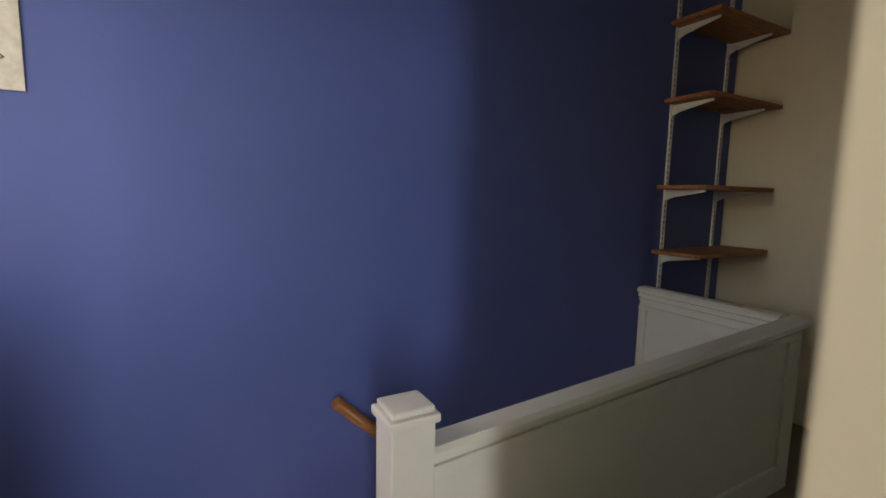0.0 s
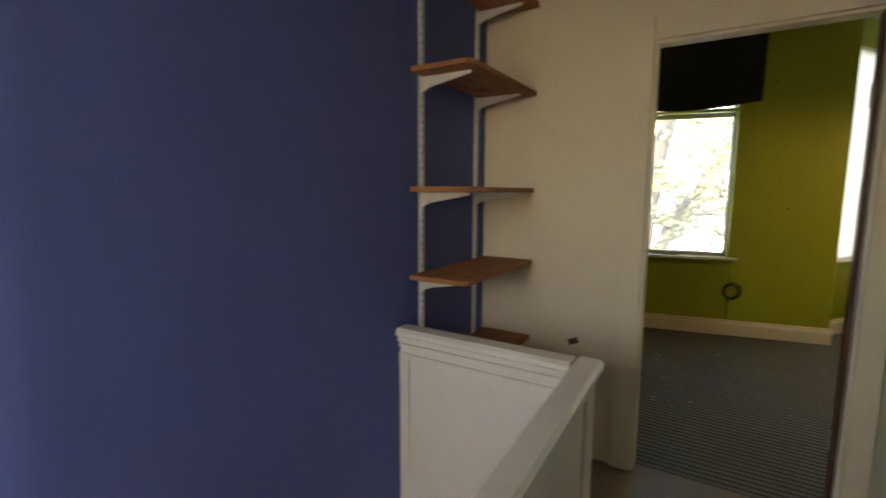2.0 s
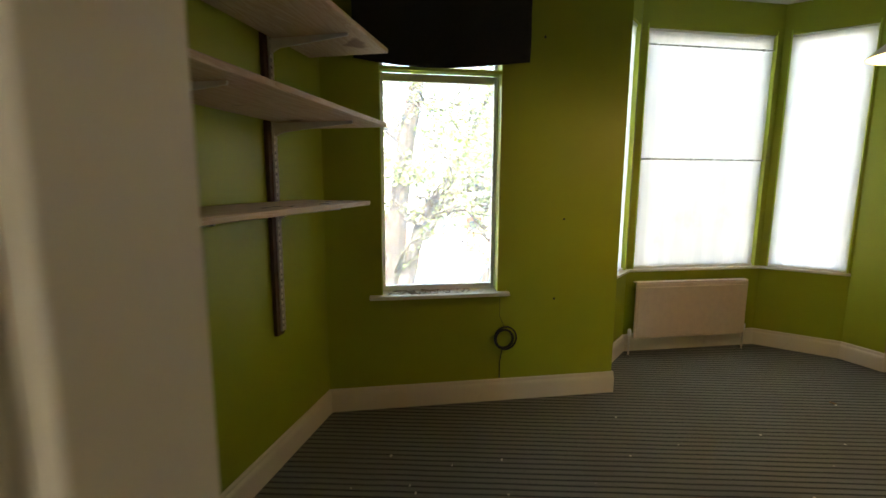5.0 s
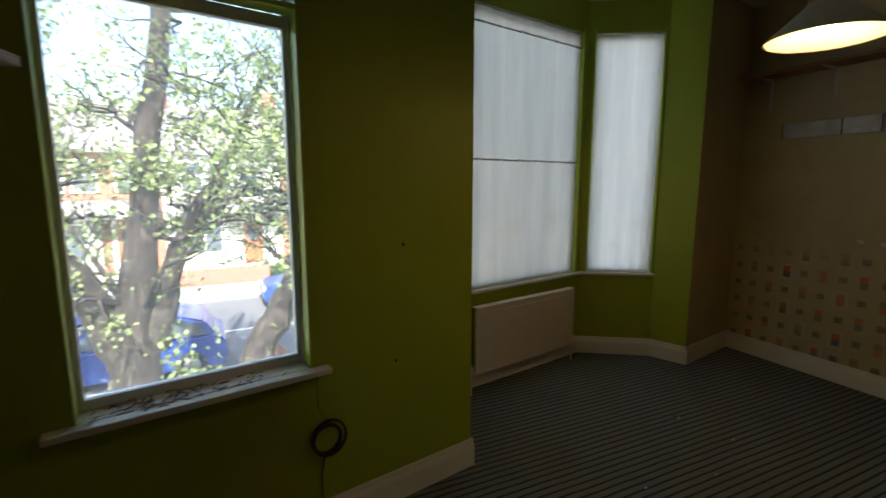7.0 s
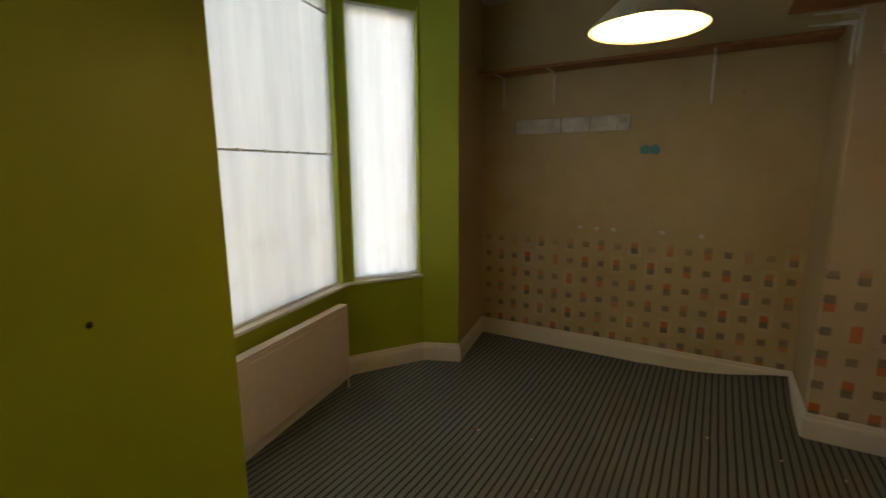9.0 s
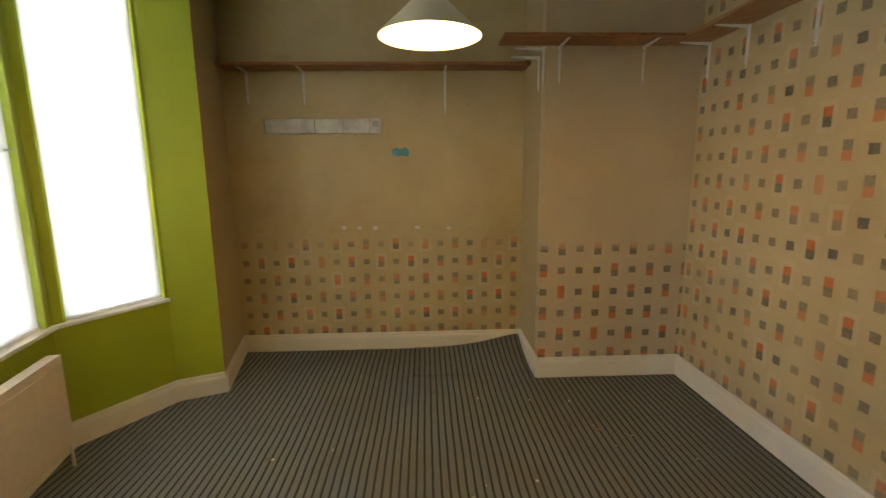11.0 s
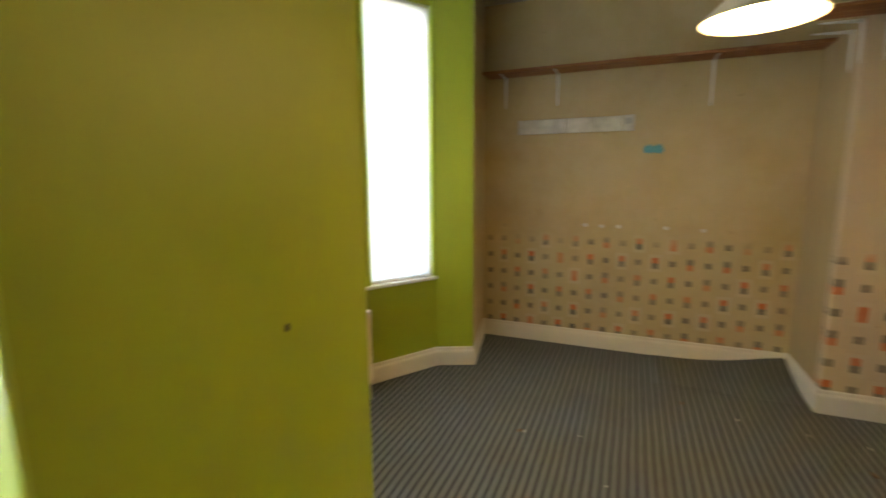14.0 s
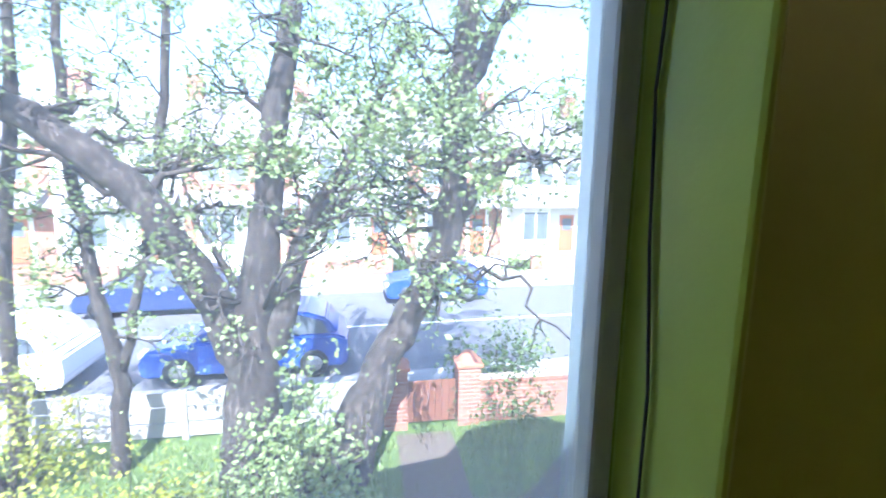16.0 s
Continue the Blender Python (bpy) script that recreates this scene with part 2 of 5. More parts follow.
def glass(name, film):
    """Clear pane with a thin even film, added as haze, that scatters the daylight behind it."""
    n = Nodes(name)
    n.t.nodes.remove(n.b)
    tr = n.t.nodes.new("ShaderNodeBsdfTransparent")
    gl = n.t.nodes.new("ShaderNodeBsdfGlossy")
    gl.inputs["Roughness"].default_value = 0.03
    fr = n.t.nodes.new("ShaderNodeFresnel")
    fr.inputs[0].default_value = 1.35
    tr.inputs[0].default_value = (0.95, 0.97, 0.97, 1)
    mx = n.t.nodes.new("ShaderNodeMixShader")
    n.t.links.new(fr.outputs[0], mx.inputs[0])
    n.t.links.new(tr.outputs[0], mx.inputs[1])
    n.t.links.new(gl.outputs[0], mx.inputs[2])
    haze = n.t.nodes.new("ShaderNodeBsdfTranslucent")
    haze.inputs[0].default_value = (0.93, 0.92, 0.95, 1)
    coat = n.t.nodes.new("ShaderNodeMixShader")
    uneven = n.noise(n.scaled(n.coord(), 3, 3, 1.2), 1.5, 4)
    n.put(coat.inputs[0], n.math("MULTIPLY", n.math("ADD", 0.7, n.math("MULTIPLY", uneven, 0.6)), film))
    n.t.links.new(mx.outputs[0], coat.inputs[1])
    n.t.links.new(haze.outputs[0], coat.inputs[2])
    n.t.links.new(coat.outputs[0], n.out.inputs[0])
    return n.m


GLASS = glass("window_glass", 0.04)
# Stronger film: bright glare over the outdoor view is put into the pane.
HAZY = glass("hazy_window_glass", 0.10)


def blind_cloth():
    n = Nodes("white_blind_cloth")
    v = n.coord()
    df = n.t.nodes.new("ShaderNodeBsdfDiffuse")
    tl = n.t.nodes.new("ShaderNodeBsdfTranslucent")
    mx = n.t.nodes.new("ShaderNodeMixShader")
    # Tall lighter and darker streaks: the shading of folds is painted into the cloth.
    fold_shading = n.noise(n.scaled(v, 9, 9, 0.7), 1.0, 3)
    col = n.ramp(fold_shading, (0.3, (0.62, 0.62, 0.61)), (0.7, (0.76, 0.75, 0.73)))
    stain = n.ramp(n.noise(v, 2.3, 5, 0.7), (0.55, 0.0), (0.8, 0.5))
    col = n.mix(stain, col, (0.6, 0.53, 0.44))
    n.put(df.inputs[0], col)
    n.put(tl.inputs[0], col)
    mx.inputs[0].default_value = 0.6
    n.t.links.new(df.outputs[0], mx.inputs[1])
    n.t.links.new(tl.outputs[0], mx.inputs[2])
    n.t.links.new(mx.outputs[0], n.out.inputs[0])
    return n.m


CLOTH = blind_cloth()
BULB = Nodes("lit_bulb")
BULB.b.inputs["Emission Color"].default_value = (1, 0.72, 0.36, 1)
BULB.b.inputs["Emission Strength"].default_value = 4
BULB = BULB.m


def brickwork(name, a, b, mortar):
    n = Nodes(name)
    x, y, z = n.xyz(n.coord())
    t = n.t.nodes.new("ShaderNodeTexBrick")
    n.put(t.inputs["Vector"], n.join(n.math("ADD", x, y), z, 0.0))
    t.inputs["Scale"].default_value = 1.0
    for k, q in (("Brick Width", 0.225), ("Row Height", 0.075), ("Mortar Size", 0.006)):
        t.inputs[k].default_value = q
    t.inputs["Color1"].default_value, t.inputs["Color2"].default_value = (*a, 1), (*b, 1)
    t.inputs["Mortar"].default_value = (*mortar, 1)
    col = n.mix(n.math("MULTIPLY", n.noise(n.coord(), 3, 4), 0.4), t.outputs[0], b)
    return n.done(col, 0.85, t.outputs["Fac"], -0.4, 0.01)


BRICK = brickwork("red_brick", (0.32, 0.12, 0.07), (0.22, 0.08, 0.05), (0.4, 0.36, 0.3))


# ---- mesh helpers ----
def boxm(bm, x0, y0, z0, x1, y1, z1, m=None, bevel=0.0, mat=0):
    vs = [bm.verts.new(p) for p in ((x0, y0, z0), (x1, y0, z0), (x1, y1, z0), (x0, y1, z0), (x0, y0, z1), (x1, y0, z1), (x1, y1, z1), (x0, y1, z1))]
    fs = [bm.faces.new([vs[i] for i in q]) for q in ((3, 2, 1, 0), (4, 5, 6, 7), (0, 1, 5, 4), (1, 2, 6, 5), (2, 3, 7, 6), (3, 0, 4, 7))]
    for f in fs:
        f.material_index = mat
    if m is not None:
        bmesh.ops.transform(bm, matrix=m, verts=vs)
    if bevel:
        bmesh.ops.bevel(bm, geom=list({e for f in fs for e in f.edges}), offset=bevel, segments=2, affect="EDGES", profile=0.6)
    return fs


def prism(bm, pts, y0, y1, m=None):
    """A polygon of (x, z) swept from y0 to y1."""
    a = [bm.verts.new((x, y0, z)) for x, z in pts]
    b = [bm.verts.new((x, y1, z)) for x, z in pts]
    n = len(pts)
    bm.faces.new(a)
    bm.faces.new(b[::-1])
    for i in range(n):
        bm.faces.new((a[i], b[i], b[(i + 1) % n], a[(i + 1) % n]))
    bmesh.ops.recalc_face_normals(bm, faces=bm.faces[:])
    if m is not None:
        bmesh.ops.transform(bm, matrix=m, verts=a + b)


def slab(bm, pts, z0, z1):
    """A polygon of (x, y) swept from z0 to z1."""
    a = [bm.verts.new((x, y, z0)) for x, y in pts]
    b = [bm.verts.new((x, y, z1)) for x, y in pts]
    n = len(pts)
    bm.faces.new(a[::-1])
    bm.faces.new(b)
    for i in range(n):
        bm.faces.new((a[i], a[(i + 1) % n], b[(i + 1) % n], b[i]))
    bmesh.ops.recalc_face_normals(bm, faces=bm.faces[:])


def tube(bm, pts, radii, sides=8, cap=True):
    """A round bar along points, with a radius at each."""
    pts = [Vector(p) for p in pts]
    if not isinstance(radii, (list, tuple)):
        radii = [radii] * len(pts)
    rings, side = [], None
    for i, p in enumerate(pts):
        d = (pts[min(i + 1, len(pts) - 1)] - pts[max(i - 1, 0)]).normalized()
        if side is None:
            side = d.orthogonal().normalized()
        side = (side - d * side.dot(d)).normalized()
        up = d.cross(side)
        rings.append([bm.verts.new(p + (side * math.cos(a) + up * math.sin(a)) * radii[i]) for a in (2 * math.pi * k / sides for k in range(sides))])
    for r0, r1 in zip(rings, rings[1:]):
        for k in range(sides):
            f = bm.faces.new((r0[k], r0[(k + 1) % sides], r1[(k + 1) % sides], r1[k]))
            f.smooth = True
    if cap:
        bm.faces.new(rings[0][::-1])
        bm.faces.new(rings[-1])


def lathe(bm, profile, sides=32, centre=(0, 0)):
    """A profile of (radius, z) turned about z."""
    rings = [[bm.verts.new((centre[0] + r * math.cos(a), centre[1] + r * math.sin(a), z)) for a in (2 * math.pi * k / sides for k in range(sides))] for r, z in profile]
    for r0, r1 in zip(rings, rings[1:]):
        for k in range(sides):
            f = bm.faces.new((r0[k], r0[(k + 1) % sides], r1[(k + 1) % sides], r1[k]))
            f.smooth = True


def mesh_of(name, bm, *mats):
    me = bpy.data.meshes.new(name)
    bm.normal_update()
    bm.to_mesh(me)
    bm.free()
    for m in mats:
        me.materials.append(m)
    return me


def part(name, bm, material, parent=None, label="", m=None):
    mats = material if isinstance(material, (list, tuple)) else (material,)
    ob = new(name, mesh_of(name, bm, *mats))
    if parent is not None:
        ob.parent = parent
    if m is not None:
        ob.matrix_basis = m
    return tagged(ob, label)


def box_part(name, b, material, parent=None, label="", bevel=0.0, m=None):
    bm = bmesh.new()
    boxm(bm, *b, bevel=bevel)
    return part(name, bm, material, parent, label, m)


def thing(name, m, label, category, group="", kind=""):
    ob = new(name)
    ob.matrix_basis = m
    return tagged(ob, label, category, group, kind)


# ---- plan ----
H = 2.88                      # ceiling
SLANT = math.degrees(math.atan(0.203))
FRONT = pose(0, 1.991, 0, 0, 0, SLANT)   # the window wall runs askew to the rest
WEST, EAST, BREAST, BREAST_Y, SOUTH, LAND = 1.93, 6.723, 6.098, 0.986, -0.06, -0.14
BLUE_X, LAND_E, LAND_S = 1.803, 3.46, -4.0
DOOR0, DOOR1, DOOR_H = 2.615, 3.375, 1.98


def front(s, n, z=0.0):
    return FRONT @ Vector((s, n, z))


def wall(name, p, q, thick, inner, outer, openings=(), z0=0.0, z1=H, label=""):
    """A wall from p to q (plan points); its inner face lies on the line, it thickens to the left of p>q. openings: from, to, bottom, top."""
    p, q = Vector(p), Vector(q)
    d = q - p
    m = pose(p.x, p.y, 0, 0, 0, math.degrees(math.atan2(d.y, d.x)))
    bm = bmesh.new()
    at = 0.0
    for a, b, lo, hi in sorted(openings):
        if a > at:
            boxm(bm, at, 0, z0, a, thick, z1)
        if lo > z0:
            boxm(bm, a, 0, z0, b, thick, lo)
        if hi < z1:
            boxm(bm, a, 0, hi, b, thick, z1)
        at = b
    boxm(bm, at, 0, z0, d.length, thick, z1)
    for f in bm.faces:
        c = f.calc_center_median()
        f.normal_update()
        f.material_index = 1 if f.normal.y > 0.5 else 0
    bmesh.ops.transform(bm, matrix=m, verts=bm.verts)
    ob = part(name, bm, (inner, outer))
    return tagged(ob, label, "wall", kind="structure")


def xy(v):
    return (v.x, v.y)


# bay outline in the front wall's frame
BAY = [(3.863, 0), (3.92, 0.28), (4.36, 0.70), (5.63, 0.70), (6.07, 0.28), (6.128, 0)]
SILL, HEAD = 0.70, 2.64
k = 0.203
west_top = 1.991 + k * WEST
east_top = 1.991 + k * EAST
s_w = WEST * math.hypot(1, k)
SKEW = 0.18                   # the side wall leans away from the window going south
SIDE = pose(WEST, west_top, 0, 0, 0, -math.degrees(math.atan(SKEW)))
SW_X = WEST - SKEW * (west_top - SOUTH)
wall("wall_north", xy(front(s_w - 0.3, 0)), xy(front(3.863, 0)), 0.15, GREEN, BRICK, [(2.30 - s_w + 0.3, 3.04 - s_w + 0.3, 0.72, 2.66)],
     z0=-3.0, label="lime green painted front wall with a tall window")
wall("wall_north_east", xy(front(6.128, 0)), xy(front(EAST * math.hypot(1, k) + 0.2, 0)), 0.26, PLAIN, BRICK, z0=-3.0, label="short bare buff stretch of front wall")
bay_labels = ("lime green painted bay return",) * 5
for i, (a, b) in enumerate(zip(BAY, BAY[1:])):
    d = math.hypot(b[0] - a[0], b[1] - a[1])
    op = () if i in (0, 4) else [(0.015 if i == 1 else 0.05, d - (0.015 if i == 3 else 0.05), SILL, HEAD)]
    wall("wall_bay_%d" % (i + 1), xy(front(*a)), xy(front(*b)), 0.02 if i in (0, 4) else 0.13, GREEN, BRICK, op, z0=-3.0, label="lime green painted wall of the bay")
wall("wall_east", (EAST, east_top + 0.3), (EAST, BREAST_Y - 0.1), 0.2, PAPER_E, BRICK, z0=-3.0, label="buff wall with half-stripped block wallpaper")
wall("wall_breast_side", (EAST, BREAST_Y), (BREAST + 0.1, BREAST_Y), 0.08, PLAIN, PLAIN, label="buff side of the projecting wall")
wall("wall_breast", (BREAST, BREAST_Y), (BREAST, SOUTH - 0.02), 0.1, PAPER_B, PAPER_B, label="projecting buff wall with stripped wallpaper below")
wall("wall_south", (BREAST + 0.1, SOUTH), (SW_X - 0.15, SOUTH), SOUTH - LAND, PAPER_S, CREAM,
     [(BREAST + 0.1 - DOOR1, BREAST + 0.1 - DOOR0, 0, DOOR_H)], label="wall papered with orange and grey blocks, with a doorway")
wall("wall_west", (SW_X, SOUTH), (WEST + SKEW * 0.14, west_top + 0.14), 0.13, GREEN, BRICK, z0=-3.0, label="lime green painted side wall")
wall("wall_stairs", (BLUE_X, LAND_S), (BLUE_X, LAND), 0.2, BLUE, BRICK, z0=-2.9, label="blue painted wall along the stairs")
wall("wall_landing_east", (LAND_E, LAND), (LAND_E, LAND_S), 0.1, SHEEN, CREAM, [(2.70, 3.50, 0, 2.0)], label="pale glossy landing wall")
# The opening in this unseen wall is added to let light onto the landing.
wall("wall_landing_south", (LAND_E + 2.2, LAND_S), (BLUE_X - 0.2, LAND_S), 0.15, CREAM, BRICK, [(3.36, 3.71, 1.0, 2.2)], z0=-2.9, label="cream wall at the end of the landing")
wall("wall_back_room_east", (LAND_E + 2.0, -2.0), (LAND_E + 2.0, LAND_S), 0.2, CREAM, BRICK, [(1.66, 1.92, 0.7, 2.3)], label="cream wall of the back room")
wall("wall_back_room_north", (LAND_E + 0.1, -2.0), (LAND_E + 2.0, -2.0), 0.1, CREAM, CREAM, label="cream wall of the back room")

STAIR_X = 2.56
bm = bmesh.new()
pts = [(SW_X, SOUTH), (BREAST, SOUTH), (BREAST, BREAST_Y), (EAST, BREAST_Y), (EAST, east_top)] + [xy(front(*b)) for b in BAY[::-1]] + [(WEST, west_top)]
slab(bm, pts, -0.06, 0.0)
tagged(part("floor", bm, CARPET), "worn grey carpet with thin dark stripes", "floor", kind="structure")
bm = bmesh.new()
boxm(bm, STAIR_X, LAND_S, -0.2, LAND_E + 2.2, SOUTH, -0.004)
boxm(bm, BLUE_X, -0.80, -0.2, STAIR_X, SOUTH, -0.004)
boxm(bm, BLUE_X, LAND_S, -0.2, STAIR_X, -2.9, -0.004)
LANDFLOOR = paint("worn_landing_boards", (0.20, 0.17, 0.13), 0.6, 0.25, (0.1, 0.08, 0.06), 0.5)
tagged(part("floor_landing", bm, LANDFLOOR), "bare dusty landing floor", "floor", kind="structure")
bm = bmesh.new()
boxm(bm, 1.5, LAND_S - 0.2, H, 7.0, SOUTH, H + 0.15)
slab(bm, [(1.25, SOUTH), (7.0, SOUTH), (7.0, east_top + 0.3), xy(front(6.3, 0.2)), xy(front(6.2, 0.35)), xy(front(5.68, 0.83)), xy(front(4.31, 0.83)), xy(front(3.8, 0.35)), xy(front(3.7, 0.25)), (1.6, west_top + 0.2)], H + 0.001, H + 0.149)
tagged(part("ceiling", bm, CEIL), "off-white painted ceiling", "ceiling", kind="structure")


def skirting(p, q, inset=0.0, h=0.145, material=SKIRT):
    """A moulded board along p>q, standing to the right of it."""
    p, q = Vector(p), Vector(q)
    d = q - p
    m = pose(p.x, p.y, 0, 0, 0, math.degrees(math.atan2(d.y, d.x)))
    prof = [(0, 0), (0, h), (-0.006, h), (-0.010, h - 0.008), (-0.010, h - 0.022), (-0.018, h - 0.034), (-0.020, h - 0.045), (-0.020, 0)]
    bm = bmesh.new()
    L = d.length
    a = [bm.verts.new((inset, y, z)) for y, z in prof]
    b = [bm.verts.new((L - inset, y, z)) for y, z in prof]
    n = len(prof)
    bm.faces.new(a)
    bm.faces.new(b[::-1])
    for i in range(n):
        bm.faces.new((a[i], b[i], b[(i + 1) % n], a[(i + 1) % n]))
    bmesh.ops.recalc_face_normals(bm, faces=bm.faces[:])
    bmesh.ops.transform(bm, matrix=m, verts=bm.verts)
    return tagged(part("baseboard", bm, material), "cream gloss-painted moulded skirting board", "skirting", kind="structure")


skirting((WEST - SKEW * 2.1, west_top - 2.1), (WEST, west_top))
skirting((WEST, west_top), xy(front(3.863, 0)), -0.012)
for a, b in zip(BAY, BAY[1:]):
    skirting(xy(front(*a)), xy(front(*b)), -0.006)
skirting(xy(front(6.128, 0)), (EAST, east_top), -0.012)
skirting((EAST, east_top), (EAST, BREAST_Y))
skirting((EAST, BREAST_Y), (BREAST, BREAST_Y), -0.012, 0.15, GLOSS)
skirting((BREAST, BREAST_Y), (BREAST, SOUTH), -0.012, 0.15, GLOSS)
skirting((BREAST, SOUTH), (DOOR1 + 0.09, SOUTH), 0, 0.15, GLOSS)
skirting((DOOR0 - 0.1, LAND), (BLUE_X + 0.02, LAND), 0, 0.12)


# ---- doorway and door ----
def architrave(x, y, z0, z1, w, facing):
    bm = bmesh.new()
    boxm(bm, x, min(y, y + facing * 0.02), z0, x + w, max(y, y + facing * 0.02), z1, bevel=0.006)
    return bm


frm = thing("door_1", pose(0, 0, 0), "cream painted door frame between landing and bedroom", "door frame", kind="structure")
part("jamb", architrave(DOOR0 - 0.1, LAND, 0, DOOR_H + 0.1, 0.1, -1), CREAM, frm)
part("jamb", architrave(DOOR1, LAND, 0, DOOR_H + 0.1, 0.08, -1), CREAM, frm)
part("head", architrave(DOOR0 + 0.002, LAND, DOOR_H, DOOR_H + 0.098, DOOR1 - DOOR0 - 0.004, -1), CREAM, frm)
part("jamb", architrave(DOOR0 - 0.08, SOUTH, 0, DOOR_H + 0.08, 0.08, 1), SKIRT, frm)
part("head", architrave(DOOR0 + 0.002, SOUTH, DOOR_H, DOOR_H + 0.078, DOOR1 - DOOR0 - 0.004, 1), SKIRT, frm)
box_part("lining", (DOOR0 - 0.001, LAND + 0.001, 0, DOOR0 + 0.012, SOUTH - 0.001, DOOR_H - 0.001), CREAM, frm)
box_part("lining", (DOOR1 - 0.012, LAND + 0.001, 0, DOOR1 + 0.001, LAND + 0.04, DOOR_H - 0.001), GLOSS, frm)
# dark brown strip down the right side of the opening
box_part("stop", (DOOR1 - 0.028, LAND + 0.04, 0, DOOR1 - 0.002, SOUTH - 0.002, DOOR_H - 0.002), DARKWOOD, frm, "dark brown strip down the jamb")
box_part("lining", (DOOR0 + 0.014, LAND + 0.002, DOOR_H - 0.012, DOOR1 - 0.03, SOUTH - 0.002, DOOR_H + 0.001), CREAM, frm)

dr = thing("panelled_door", pose(DOOR1 + 0.02, SOUTH + 0.05, 0.008, 0, 0, 40), "stripped pine panelled door standing open into the bedroom", "door")
DW, DT, DH = 0.77, 0.038, 1.96
for x0, x1 in ((0, 0.1), (DW - 0.1, DW)):
    box_part("stile", (x0, 0, 0, x1, DT, DH), PINEZ, dr, bevel=0.002)
box_part("stile", (DW / 2 - 0.05, 0.001, 0.2, DW / 2 + 0.05, DT - 0.001, DH - 0.1), PINEZ, dr)
for z0, z1 in ((0, 0.2), (0.78, 0.96), (DH - 0.11, DH)):
    box_part("rail", (0.1, 0.0005, z0, DW - 0.1, DT - 0.0005, z1), PINEX, dr)
for x0, x1 in ((0.1, DW / 2 - 0.05), (DW / 2 + 0.05, DW - 0.1)):
    for z0, z1 in ((0.2, 0.78), (0.96, DH - 0.11)):
        bm = bmesh.new()
        boxm(bm, x0, 0.012, z0, x1, DT - 0.012, z1)
        boxm(bm, x0 + 0.03, 0.006, z0 + 0.03, x1 - 0.03, DT - 0.006, z1 - 0.03, bevel=0.005)
        part("panel", bm, PINEZ, dr)
bm = bmesh.new()
boxm(bm, DW + 0.0005, 0.008, 0.88, DW + 0.0025, DT - 0.008, 1.02)
boxm(bm, DW + 0.0025, 0.012, 0.94, DW + 0.014, DT - 0.012, 0.965, bevel=0.003)
part("latch", bm, STEEL, dr, "worn steel mortice latch")
for zz in (0.25, 1.65):
    bm = bmesh.new()
    tube(bm, [(-0.006, DT + 0.004, zz), (-0.006, DT + 0.004, zz + 0.09)], 0.006)
    part("hinge", bm, STEEL, dr)

# ---- windows ----
w1 = thing("window_1", FRONT @ pose(0, 0, 0), "tall white-framed sash window with lime green reveals", "window", kind="structure")
S0, S1, Z0, Z1, N0 = 2.30, 3.04, 0.72, 2.66, 0.085


def bar(name, b, material, parent, label="", bevel=0.004):
    return box_part(name, b, material, parent, label, bevel)


for a, b in ((S0, S0 + 0.006), (S1 - 0.006, S1)):
    bar("lining", (a - 0.001, -0.003, Z0 + 0.02, b + 0.001, N0, Z1), GREENTRIM, w1, "lime green painted reveal lining")
bar("window_frame", (S0 + 0.006, N0, Z0 + 0.02, S0 + 0.027, N0 + 0.034, Z1), UPVC, w1)
bar("window_frame", (S1 - 0.027, N0, Z0 + 0.02, S1 - 0.006, N0 + 0.034, Z1), UPVC, w1)
bar("window_frame", (S0 + 0.027, N0, Z0 + 0.02, S1 - 0.027, N0 + 0.034, Z0 + 0.055), UPVC, w1)
bar("window_frame", (S0 + 0.027, N0, 2.03, S1 - 0.027, N0 + 0.034, 2.075), UPVC, w1)
bar("window_frame", (S0 + 0.027, N0, Z1 - 0.05, S1 - 0.027, N0 + 0.034, Z1), UPVC, w1)
bar("head_lining", (S0 + 0.006, -0.003, 2.075, S1 - 0.006, N0 - 0.001, 2.095), GREENTRIM, w1)
gl = bar("pane", (S0 + 0.027, N0 + 0.015, Z0 + 0.06, S1 - 0.027, N0 + 0.019, 2.03), HAZY, w1, "", 0)
gl.visible_shadow = False
gl = bar("pane", (S0 + 0.027, N0 + 0.015, 2.075, S1 - 0.027, N0 + 0.019, Z1 - 0.05), HAZY, w1, "", 0)
gl.visible_shadow = False
bm = bmesh.new()
boxm(bm, S0 + 0.002, -0.002, Z0, S1 - 0.002, N0 + 0.06, Z0 + 0.02)
boxm(bm, S0 - 0.075, -0.055, Z0 - 0.004, S1 + 0.065, -0.002, Z0 + 0.02, bevel=0.006)
part("window_sill", bm, GLOSS, w1, "white painted sill board, chipped")

